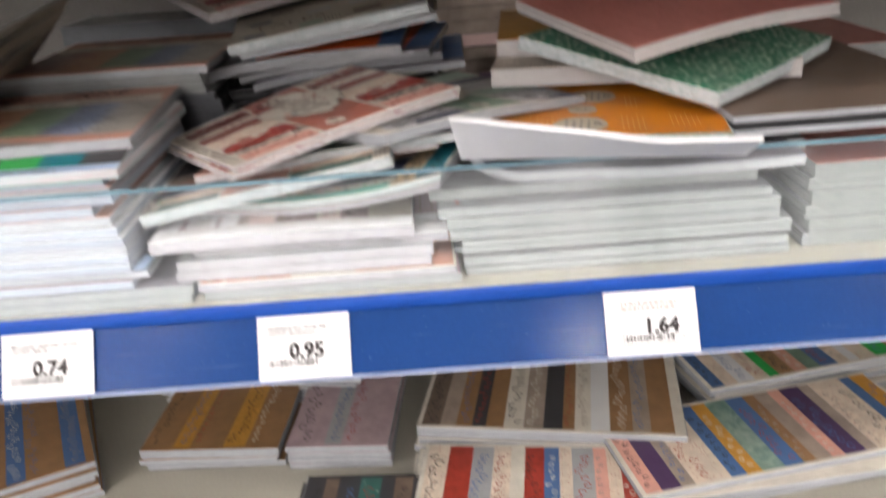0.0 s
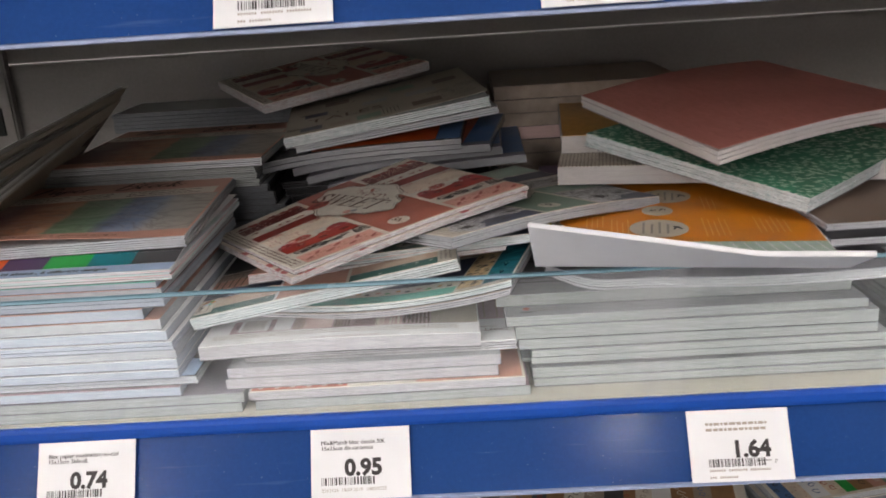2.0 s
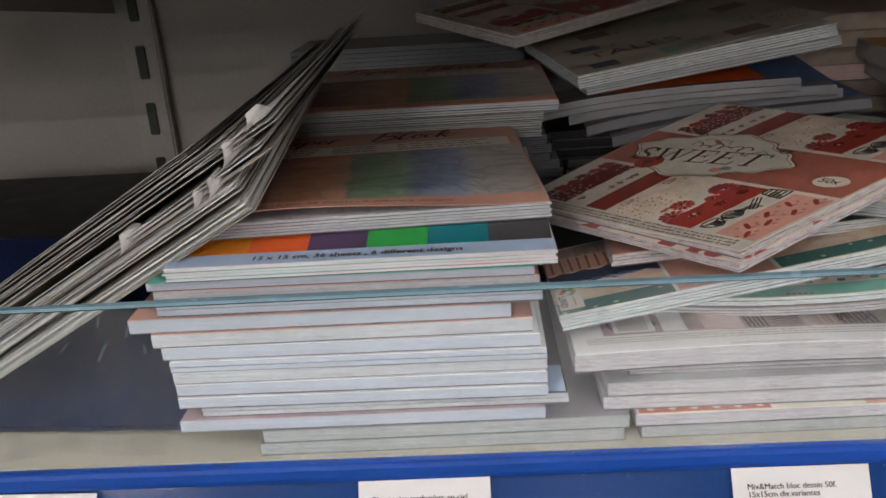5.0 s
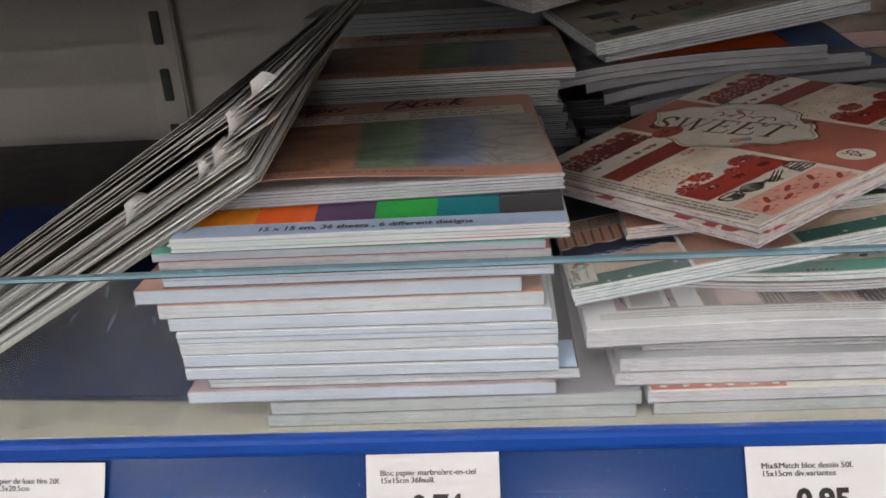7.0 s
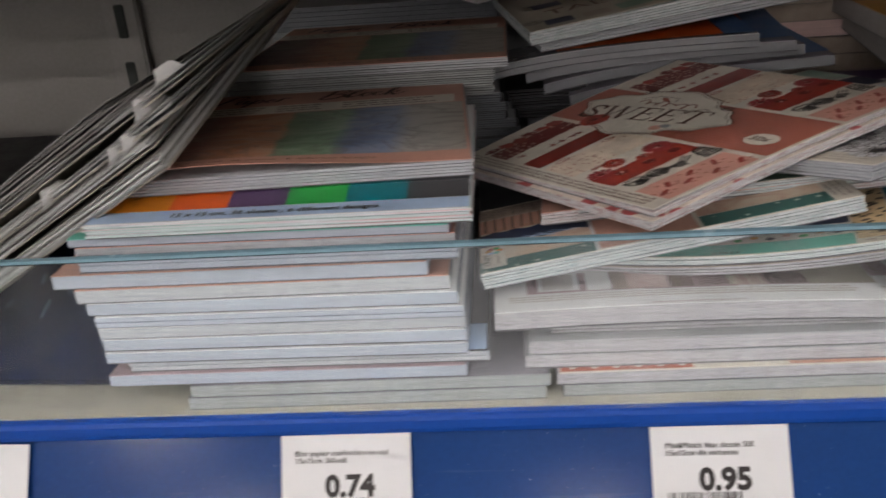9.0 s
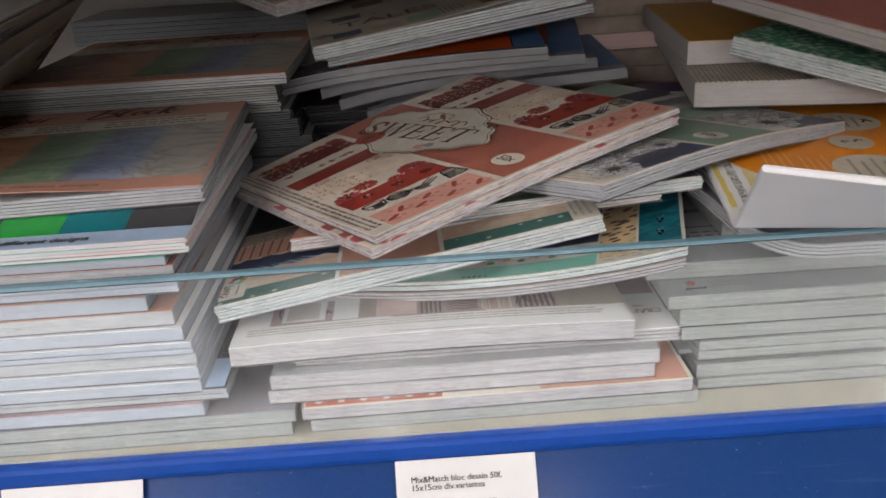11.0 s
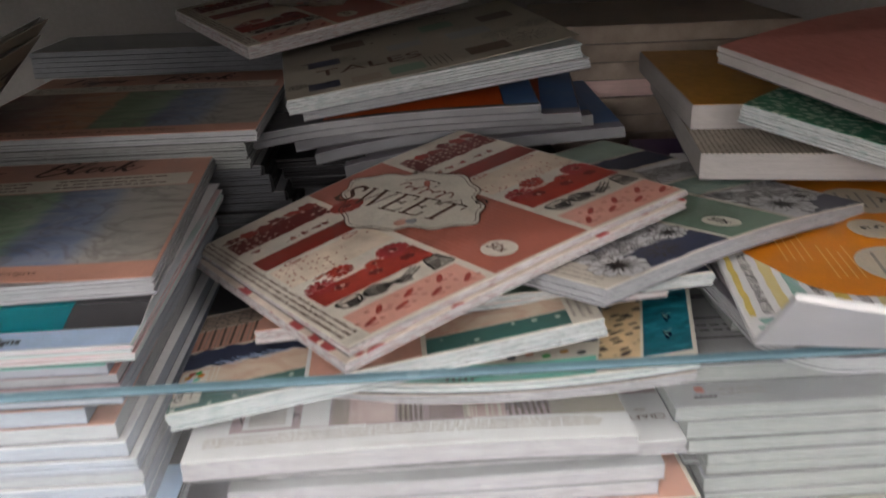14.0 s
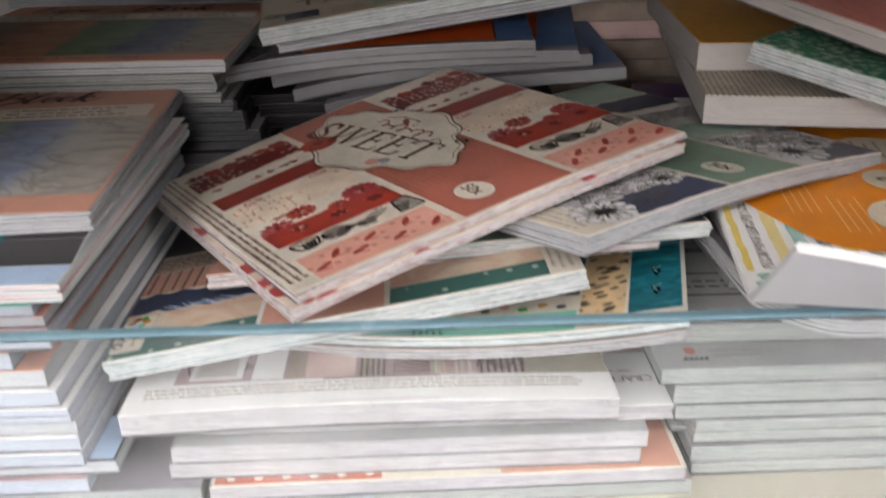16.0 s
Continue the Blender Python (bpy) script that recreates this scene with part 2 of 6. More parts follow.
def dashes(name, ground, mark, turn, across, along, size):
    """Small brush dashes, all in one direction."""
    m, nt, b = nodes_of(name, 0.38, 0.0, 0.3)
    co, mp, v = nt.nodes.new("ShaderNodeTexCoord"), nt.nodes.new("ShaderNodeMapping"), nt.nodes.new("ShaderNodeTexVoronoi")
    mp.vector_type = "TEXTURE"
    mp.inputs["Rotation"].default_value = (0, 0, radians(turn))
    mp.inputs["Scale"].default_value = (1 / along, 1 / across, 1)
    v.inputs["Scale"].default_value = 1.0
    v.inputs["Randomness"].default_value = 0.7
    nt.links.new(co.outputs["Object"], mp.inputs[0])
    nt.links.new(mp.outputs[0], v.inputs["Vector"])
    big = noise_node(nt, 50, 3)
    base = ramp(nt, big.outputs["Fac"], [(0.3, shade(ground, 0.7)), (0.7, shade(ground, 1.3))])
    mask = ramp(nt, v.outputs["Distance"], [(size, (1, 1, 1)), (size + 0.08, (0, 0, 0))])
    nt.links.new(mixed(nt, mask.outputs[0], base.outputs[0], mark), b.inputs["Base Color"])
    return m


HIDE = dashes("animal_skin_print", (0.66, 0.50, 0.29), (0.045, 0.028, 0.02), 20, 380, 190, 0.34)
LEAF = dashes("green_leaf_pattern", (0.025, 0.15, 0.085), (0.50, 0.56, 0.46), -50, 560, 190, 0.36)
BRICK = painted("red_linen_pattern", [(0.3, (0.36, 0.13, 0.11)), (0.7, (0.46, 0.185, 0.16))], 300, (1, 0.25, 1))
BEIGE = spotted("beige_pattern_of_dark_specks", (0.50, 0.45, 0.38), (0.15, 0.13, 0.10), 420, 0.28, 0.5, 0.2)
OCHRE = painted("ochre_gold_pattern", [(0.35, (0.46, 0.23, 0.035)), (0.7, (0.6, 0.31, 0.06))], 120)
NAVYBACK = plain("navy_backing", (0.006, 0.011, 0.036), 0.6, 0.3, spec=0.06)
PRINTBLUE = plain("dull_blue_print", (0.05, 0.075, 0.13), 0.5)
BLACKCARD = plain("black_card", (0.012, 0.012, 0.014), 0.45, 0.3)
RAILBLUE = plain("blue_enamel_rail", (0.012, 0.048, 0.185), 0.17, 0.1, 9, 500, 0.04, spec=0.16)


def chipped(m, light, amount):
    """Tiny pale chips and rubbed streaks in an enamel."""
    nt = m.node_tree
    b = nt.nodes["Principled BSDF"]
    src = b.inputs["Base Color"].links[0].from_socket
    chips, rubs = noise_node(nt, 900, 2), noise_node(nt, 1.0, 3, (14, 260, 260))
    a = ramp(nt, chips.outputs["Fac"], [(amount, (0, 0, 0)), (amount + 0.03, (0.8,) * 3)])
    c = ramp(nt, rubs.outputs["Fac"], [(0.64, (0, 0, 0)), (0.76, (0.10,) * 3)])
    out = mixed(nt, a.outputs[0], src, light)
    nt.links.new(mixed(nt, c.outputs[0], out, light), b.inputs["Base Color"])


chipped(RAILBLUE, (0.30, 0.36, 0.50), 0.74)
LIPBLUE = plain("bright_blue_lip", (0.004, 0.060, 0.34), 0.5, 0.1, 9, 500, 0.03)
STEEL = plain("cream_enamel_steel", (0.43, 0.415, 0.35), 0.4, 0.07, 12, 400, 0.05)
PANEL = plain("grey_back_panel", (0.255, 0.243, 0.232), 0.6, 0.14, 6, 300, 0.05)
SLOT = plain("dark_slot", (0.035, 0.04, 0.037), 0.8)
CLEARLIP = plain("clear_rail_edge", (0.30, 0.36, 0.52), 0.15, 0.1, 20)
LABEL = plain("price_label_paper", (0.73, 0.74, 0.75), 0.4, 0.015, grit=0.02, bump=0.01)
FLOORM = plain("grey_vinyl_floor", (0.16, 0.17, 0.19), 0.5, 0.12, 2.0, 120)
WALLM = plain("white_wall_paint", (0.76, 0.75, 0.73), 0.7, 0.05, 1.5, 80)


def glass_mat():
    m, nt, b = nodes_of("clear_glass", 0.02)
    b.inputs["Transmission Weight"].default_value = 1.0
    b.inputs["IOR"].default_value = 1.5
    b.inputs["Base Color"].default_value = (0.93, 0.97, 0.97, 1)
    out = nt.nodes["Material Output"]
    # milky haze: dust, plus the room's reflections painted on as pale upright streaks
    dust_glare, mix = nt.nodes.new("ShaderNodeBsdfDiffuse"), nt.nodes.new("ShaderNodeMixShader")
    dust_glare.inputs[0].default_value = (0.85, 0.87, 0.9, 1)
    haze = noise_node(nt, 1.0, 4, (21, 21, 4))
    co, sep, where = nt.nodes.new("ShaderNodeTexCoord"), nt.nodes.new("ShaderNodeSeparateXYZ"), nt.nodes.new("ShaderNodeMapRange")
    nt.links.new(co.outputs["Object"], sep.inputs[0])
    nt.links.new(sep.outputs["X"], where.inputs[0])
    # painted haze is weak at the left and full at the right
    for i, v in ((1, -0.36), (2, -0.05), (3, 0.12), (4, 1.0)):
        where.inputs[i].default_value = v
    haze_share = nt.nodes.new("ShaderNodeMath")
    haze_share.operation = "MULTIPLY"
    nt.links.new(ramp(nt, haze.outputs["Fac"], [(0.40, (0.01,) * 3), (0.52, (0.035,) * 3), (0.66, (0.115,) * 3)]).outputs[0], haze_share.inputs[0])
    nt.links.new(where.outputs[0], haze_share.inputs[1])
    nt.links.new(haze_share.outputs[0], mix.inputs[0])
    nt.links.new(b.outputs[0], mix.inputs[1])
    nt.links.new(dust_glare.outputs[0], mix.inputs[2])
    nt.links.new(mix.outputs[0], out.inputs[0])
    smear = noise_node(nt, 14, 3)
    nt.links.new(ramp(nt, smear.outputs["Fac"], [(0.4, (0.01,) * 3), (0.75, (0.07,) * 3)]).outputs[0], b.inputs["Roughness"])
    return m


def rim_mat():
    return plain("blue_green_glass_edge", (0.21, 0.36, 0.43), 0.25, 0.15, 40)


def lamp_mat():
    m, nt, b = nodes_of("unseen_light_panel", 0.5)
    b.inputs["Emission Color"].default_value = (1.0, 0.912, 0.872, 1)
    b.inputs["Emission Strength"].default_value = 214.0
    return m


# ---- mesh helpers ----
def mesh_of(name, verts, faces, mat):
    me = bpy.data.meshes.new(name)
    me.from_pydata([tuple(v) for v in verts], [], faces)
    me.materials.append(mat)
    me.update()
    return me


def put(name, me, parent=None, m=None, label=""):
    ob = new(name, me)
    if parent is not None:
        ob.parent = parent
    if m is not None:
        ob.matrix_basis = m
    if label:
        ob["label"] = label
    return ob


def part(name, bm, material, parent=None, label=""):
    me = bpy.data.meshes.new(name)
    bm.to_mesh(me)
    bm.free()
    me.materials.append(material)
    return put(name, me, parent, None, label)


def box_bm(x0, x1, y0, y1, z0, z1, bevel=0.0):
    bm = bmesh.new()
    bmesh.ops.create_cube(bm, size=1.0, matrix=Matrix.Translation(((x0 + x1) / 2, (y0 + y1) / 2, (z0 + z1) / 2)) @ Matrix.Diagonal((x1 - x0, y1 - y0, z1 - z0, 1)))
    if bevel:
        bmesh.ops.bevel(bm, geom=bm.edges[:], offset=bevel, segments=2, affect="EDGES")
    return bm


def profile(name, pts, x0, x1, mat, parent=None):
    """A closed (y, z) outline drawn out along x."""
    n = len(pts)
    v = [(x, y, z) for x in (x0, x1) for y, z in pts]
    f = [(i, (i + 1) % n, n + (i + 1) % n, n + i) for i in range(n)] + [tuple(range(n - 1, -1, -1)), tuple(range(n, 2 * n))]
    return put(name, mesh_of(name, v, f, mat), parent)


def slab(verts, faces, x0, x1, y0, y1, z0, z1, surf, nx, ny):
    """A thin block from z0 to z1, which follows the bend surf(x, y)."""
    base = len(verts)
    for z in (z0, z1):
        for j in range(ny + 1):
            for i in range(nx + 1):
                x, y = x0 + (x1 - x0) * i / nx, y0 + (y1 - y0) * j / ny
                verts.append((x, y, z + surf(x, y)))
    w, lay = nx + 1, (nx + 1) * (ny + 1)
    q = lambda a, i, j: base + a * lay + j * w + i
    for j in range(ny):
        for i in range(nx):
            faces.append((q(0, i, j), q(0, i, j + 1), q(0, i + 1, j + 1), q(0, i + 1, j)))
            faces.append((q(1, i, j), q(1, i + 1, j), q(1, i + 1, j + 1), q(1, i, j + 1)))
    for i in range(nx):
        faces.append((q(0, i, 0), q(0, i + 1, 0), q(1, i + 1, 0), q(1, i, 0)))
        faces.append((q(0, i + 1, ny), q(0, i, ny), q(1, i, ny), q(1, i + 1, ny)))
    for j in range(ny):
        faces.append((q(0, 0, j + 1), q(0, 0, j), q(1, 0, j), q(1, 0, j + 1)))
        faces.append((q(0, nx, j), q(0, nx, j + 1), q(1, nx, j + 1), q(1, nx, j)))


def flat(x, y):
    return 0.0


def ridged_block(w, d, z0, z1, offs, surf, nx, ny):
    """One closed block whose sides step in and out, sheet by sheet."""
    rim = [(i / nx, 0) for i in range(nx)] + [(1, j / ny) for j in range(ny)] + [(1 - i / nx, 1) for i in range(nx)] + [(0, 1 - j / ny) for j in range(ny)]
    n, lay = len(rim), (z1 - z0) / len(offs)
    v, f = [], []
    for k, (ox, oy) in enumerate(offs):
        e, dent = min(lay * 0.14, 0.00022), 0.00028 if len(offs) == 1 else 0.0007
        for z, grow in ((z0 + k * lay + (lay * 0.05 if k else 0), -dent), (z0 + k * lay + e, 0), (z0 + (k + 1) * lay - e, 0), (z0 + (k + 1) * lay, -dent)):
            for a, b in rim:
                x, y = ox + a * w + grow * (2 * a - 1), oy + b * d + grow * (2 * b - 1)
                v.append((x, y, z + surf(x, y)))
    rings = len(v) // n
    for r in range(rings - 1):
        for i in range(n):
            j = (i + 1) % n
            f.append((r * n + i, r * n + j, (r + 1) * n + j, (r + 1) * n + i))
    at = {(round(a * nx), round(b * ny)): i for i, (a, b) in enumerate(rim)}
    for top in (0, 1):
        r, (ox, oy), z = ((rings - 1), offs[-1], z1) if top else (0, offs[0], z0)
        inner = {}
        for i in range(nx + 1):
            for j in range(ny + 1):
                if (i, j) in at:
                    inner[i, j] = r * n + at[i, j]
                else:
                    inner[i, j] = len(v)
                    x, y = ox + w * i / nx, oy + d * j / ny
                    v.append((x, y, z + surf(x, y)))
        for i in range(nx):
            for j in range(ny):
                q = (inner[i, j], inner[i + 1, j], inner[i + 1, j + 1], inner[i, j + 1])
                f.append(q if top else q[::-1])
    return v, f


class Cover:
    """The printed face of a pad: keeps what its prints need to lie on it."""

    def __init__(self, ob, w, d, z, surf):
        self.ob, self.w, self.d, self.z, self.surf = ob, w, d, z, surf

    def lift(self, x, y, level):
        return self.z + self.surf(x, y) + 0.00012 * (level + 1)

    def strip(self, name, x0, x1, y0, y1, mat, level=0, jag=0.0, seed=0.0, n=18, side="y"):
        """A printed band; jag: how far its long edges wander."""
        v, f = [], []
        for i in range(n + 1):
            a = i / n
            if side == "y":
                x = x0 + (x1 - x0) * a
                e0, e1 = (jag * noise.noise((x * 160, seed + k * 7.3, seed)) for k in (0, 1))
                row = [(x, y0 + e0), (x, y1 + e1)]
            else:
                y = y0 + (y1 - y0) * a
                e0, e1 = (jag * noise.noise((y * 160, seed + k * 7.3, seed)) for k in (0, 1))
                row = [(x1 + e1, y), (x0 + e0, y)]
            v += [(x, y, self.lift(x, y, level)) for x, y in row]
            if i:
                b = 2 * i
                f.append((b - 2, b, b + 1, b - 1))
        return put(name, mesh_of(name, v, f, mat), self.ob)

    def disc(self, name, cx, cy, rx, ry, mat, level=1, wave=0.0, lobes=8, n=40, turn=0.0):
        rings = max(1, math.ceil(max(rx, ry) / 0.006))
        v, f = [(cx, cy, self.lift(cx, cy, level))], []
        for r in range(1, rings + 1):
            for i in range(n):
                a = 2 * math.pi * i / n
                k = (1 + wave * math.cos(lobes * a) + wave * 0.45 * math.cos(3 * lobes * a)) * r / rings if lobes == 4 else (1 + wave * math.cos(lobes * a)) * r / rings
                px, py = k * rx * math.cos(a), k * ry * math.sin(a)
                x, y = cx + px * math.cos(turn) - py * math.sin(turn), cy + px * math.sin(turn) + py * math.cos(turn)
                v.append((x, y, self.lift(x, y, level)))
                b, j = 1 + (r - 1) * n, (i + 1) % n
                f.append((0, b + i, b + j) if r == 1 else (b - n + i, b + i, b + j, b - n + j))
        return put(name, mesh_of(name, v, f, mat), self.ob)

    def outline(self, name, cx, cy, rx, ry, width, mat, level=1, wave=0.0, lobes=8, n=72):
        ring = []
        for i in range(n + 1):
            a = 2 * math.pi * i / n
            k = 1 + wave * math.cos(lobes * a) + (wave * 0.45 * math.cos(3 * lobes * a) if lobes == 4 else 0.0)
            ring.append((cx + k * rx * math.cos(a), cy + k * ry * math.sin(a)))
        return self.strokes(name, [ring], width, mat, level)

    def poly(self, name, pts, mat, level=1):
        v = [(x, y, self.lift(x, y, level)) for x, y in pts]
        return put(name, mesh_of(name, v, [tuple(range(len(v)))], mat), self.ob)

    def flower(self, x, y, r, mat, heart, level=1, petals=9, turn=0.0, slim=1.0):
        """Petals round a dark heart."""
        v, f = [], []
        for k in range(petals):
            a = turn + 2 * math.pi * k / petals
            u, w = (math.cos(a), math.sin(a)), (-math.sin(a), math.cos(a))
            b = len(v)
            for q, s in ((0.12, 0), (0.55, 0.2), (0.9, 0.24), (1.0, 0.0), (0.9, -0.24), (0.55, -0.2)):
                px, py = x + r * (q * u[0] + slim * s * w[0]), y + r * (q * u[1] + slim * s * w[1])
                v.append((px, py, self.lift(px, py, level)))
            f.append(tuple(range(b, b + 6)))
        put("flower_print", mesh_of("flower_print", v, f, mat), self.ob)
        self.disc("flower_heart", x, y, r * 0.26, r * 0.26, heart, level + 1, 0.15, 7, 16)

    def text(self, body, x, y, size, mat, turn=0.0, level=2, shear=0.0, stretch=1.0, bold=0.0):
        me = letters(body, size, mat, shear, bold)
        c, s = math.cos(radians(turn)), math.sin(radians(turn))
        for q in me.vertices:
            px, py = q.co.x * stretch, q.co.y
            gx, gy = x + px * c - py * s, y + px * s + py * c
            q.co = (gx, gy, self.lift(gx, gy, level))
        return put("lettering", me, self.ob)

    def strokes(self, name, lines, width, mat, level=2):
        """Drawn lines: each one a list of (x, y)."""
        v, f = [], []
        for line in lines:
            for (xa, ya), (xb, yb) in zip(line, line[1:]):
                dx, dy = xb - xa, yb - ya
                k = width / 2 / max(1e-6, math.hypot(dx, dy))
                ox, oy = -dy * k, dx * k
                b = len(v)
                v += [(x, y, self.lift(x, y, level)) for x, y in ((xa - ox, ya - oy), (xb - ox, yb - oy), (xb + ox, yb + oy), (xa + ox, ya + oy))]
                f.append((b, b + 1, b + 2, b + 3))
        return put(name, mesh_of(name, v, f, mat), self.ob)


def letters(body, size, mat, shear=0.0, bold=0.0):
    cu = bpy.data.curves.new("lettering", "FONT")
    cu.body, cu.size, cu.shear, cu.resolution_u, cu.offset = body, size, shear, 3, bold
    tmp = bpy.data.objects.new("lettering", cu)
    scene.collection.objects.link(tmp)
    me = bpy.data.meshes.new_from_object(tmp.evaluated_get(bpy.context.evaluated_depsgraph_get()))
    bpy.data.objects.remove(tmp)
    me.name = "lettering"
    me.materials.clear()
    me.materials.append(mat)
    return me


def pad(place, w=0.15, d=0.15, h=0.006, edge=WHITE_EDGE, cover=PAPER, layers=5, bend=flat, nx=1, ny=1, label="white block of paper sheets", group="", art=None,
        name="paper_pad", shift=0.0005, rng=None, back=None, lap=None):
    """A glued block of sheets with a card cover and a back board. place: the pose of its top front left corner."""
    rng = rng or random
    root = new(name)
    root.matrix_basis = place @ Matrix.Translation((0, 0, -h))
    tagged(root, label, "paper pad", group)
    bk, cv = 0.00025, 0.0003
    v, f = ridged_block(w, d, bk, h - cv, [(rng.uniform(-shift, shift), rng.uniform(-shift, shift)) for i in range(layers)], bend, nx, ny)
    put("sheet_block", mesh_of("sheet_block", v, f, edge), root)
    v, f = [], []
    slab(v, f, 0, w, 0, d, 0, bk, bend, nx, ny)
    put("back_board", mesh_of("back_board", v, f, back or BOARD), root)
    lift = lap or flat
    surf = lambda x, y: bend(x, y) + lift(x, y)
    v, f = [], []
    slab(v, f, 0.0003, w - 0.0003, -0.0002, d - 0.0003, h - cv, h, surf, max(nx, 12 if lap else 1), max(ny, 12 if lap else 1))
    co = put("cover", mesh_of("cover", v, f, cover), root)
    if art:
        art(Cover(co, w, d, h, surf))
    return root


# ---- the room that closes the place ----
def structure(name, bm, mat, label, category):
    ob = part(name, bm, mat)
    return tagged(ob, label, category, kind="structure")


structure("floor", box_bm(-9, 6, -12, 3, -0.1, 0), FLOORM, "grey vinyl shop floor", "floor")
structure("ceiling", box_bm(-9, 6, -12, 3, 3.2, 3.3), WALLM, "plain white shop ceiling", "ceiling")
structure("wall_north", box_bm(-9, 6, 3, 3.1, 0, 3.2), WALLM, "plain white painted wall", "wall")
structure("wall_south", box_bm(-9, 6, -12.1, -12, 0, 3.2), WALLM, "plain white painted wall", "wall")
structure("wall_east", box_bm(6, 6.1, -12, 3, 0, 3.2), WALLM, "plain white painted wall", "wall")
structure("wall_west", box_bm(-9.1, -9, -12, 3, 0, 3.2), WALLM, "plain white painted wall", "wall")

LAMP = lamp_mat()
# unseen panels added to brighten the shelf; two follow the glints on the rail
LAMPS = [(-3.4, -1.9, 0.07), (-2.4, -1.6, 0.07), (-1.4, -1.35, 0.065), (-0.5, -1.1, 0.055), (0.5, -1.05, 0.07), (1.5, -1.3, 0.08), (2.6, -1.6, 0.08), (2.3, -2.3, 0.12), (-1.3, -2.1, 0.09), (0.70, -2.95, 0.06), (-2.2, -3.5, 0.22), (-4.7, -3.5, 0.22)]
# far rows, also added, throw low light deep under the upper shelf
LAMPS += [(x, y, half) for y in (-5.4, -7.2, -9.0, -10.7) for x, half in ((-5.0, 0.60), (-2.4, 0.54), (0.4, 0.38))]
for lx, ly, half in LAMPS:
    lamp = new("ceiling_light")
    lamp.matrix_basis = pose(lx, ly, 3.2)
    tagged(lamp, "unseen light panel set under the ceiling to light the shelf", "ceiling light", "ceiling lights")
    part("housing", box_bm(-half - 0.02, half + 0.02, -0.075, 0.075, -0.05, 0, 0.008), WALLM, lamp)
    part("diffuser", box_bm(-half, half, -0.05, 0.05, -0.058, -0.0505, 0.002), LAMP, lamp)

# ---- the shelving ----
back = structure("back_panel", box_bm(-1.5, 1.5, BACK, BACK + 0.02, 0.0, 1.449), PANEL, "grey enamelled back panel of the shelving", "back panel")
structure("back_panel", box_bm(-1.5, 1.5, BACK, BACK + 0.02, 1.4515, 2.0), PANEL, "grey enamelled back panel of the shelving", "back panel")


def upright(x):
    root = new("shelf_upright")
    root.matrix_basis = pose(x, BACK, 0.0)
    tagged(root, "cream slotted steel upright of the shelving", "upright", "shelf uprights")
    part("post", box_bm(-0.016, 0.016, -0.012, 0, 0, 2.0, 0.002), PANEL, root)
    for k in range(37):
        part("slot", box_bm(-0.0045, 0.0045, -0.0135, -0.011, 0.130 + k * 0.05, 0.159 + k * 0.05, 0.001), SLOT, root)


for ux in (-0.4965, 0.5035):
    upright(ux)


def shelf(z, x0=-1.5, x1=1.5, f=FRONT):
    """A steel shelf with a slanted blue price rail, a bright lip and a glass front."""
    root = new("shop_shelf")
    root.matrix_basis = pose(0, 0, z)
    tagged(root, "cream steel shelf with a slanted blue price rail", "shelf", "shop shelves")
    profile("shelf_board", [(f + 0.006, 0), (BACK - 0.002, 0), (BACK - 0.002, -0.022), (f + 0.012, -0.022), (f + 0.006, -0.014)], x0, x1, STEEL, root)
    profile("rail_face", [(f - 0.0015, -0.005), (f + 0.005, -0.006), (f + 0.005, -0.03), (f - 0.012, -0.0375), (f - 0.0205, -0.0382)], x0, x1, RAILBLUE, root)
    profile("rail_lip", [(f - 0.0048, -0.0052), (f - 0.0054, -0.0030), (f - 0.0052, 0.0006), (f - 0.0044, 0.0022), (f - 0.0034, 0.0027), (f - 0.0030, 0.0020), (f - 0.0030, 0.0), (f + 0.0055, -0.0004), (f + 0.0055, -0.0055), (f - 0.0016, -0.0056)], x0, x1, LIPBLUE, root)
    profile("rail_edge", [(f - 0.0212, -0.0384), (f - 0.0222, -0.0388), (f - 0.0222, -0.0402), (f - 0.0205, -0.0406), (f - 0.012, -0.039), (f - 0.012, -0.0379)], x0, x1, CLEARLIP, root)
    return root


UPFRONT = FRONT - 0.014
shelf(SHELF - STEP)
shelf(SHELF)
shelf(SHELF + STEP, f=UPFRONT)

for bx in (-0.515, 0.507):
    bracket = new("shelf_bracket", mesh_of("shelf_bracket", [(bx + sx, y, z) for sx in (0, 0.003) for y, z in ((BACK - 0.013, SHELF + STEP - 0.024), (BACK - 0.013, SHELF + STEP - 0.092), (FRONT + 0.03, SHELF + STEP - 0.05), (FRONT + 0.03, SHELF + STEP - 0.024))],
                  [(0, 1, 2, 3), (7, 6, 5, 4), (0, 4, 5, 1), (1, 5, 6, 2), (2, 6, 7, 3), (3, 7, 4, 0)], PANEL))
    tagged(bracket, "grey steel bracket under the upper shelf", "bracket", "shelf brackets")

GLASS, RIM = glass_mat(), rim_mat()
pane_root = new("glass_front")
pane_root.matrix_basis = pose(0, FRONT - 0.001, SHELF + 0.0006)
tagged(pane_root, "clear glass front panel standing in the shelf lip", "glass panel")
gx0, gx1, gh = -0.498, 0.494, 0.0738
pane = part("pane", box_bm(gx0, gx1, -0.0018, 0.0018, -0.0022, gh - 0.0003), GLASS, pane_root)
pane.visible_shadow = False
rim = part("polished_edge", box_bm(gx0, gx1, -0.002, 0.002, gh, gh + 0.0012, 0.0004), RIM, pane_root, "blue green polished glass edge")


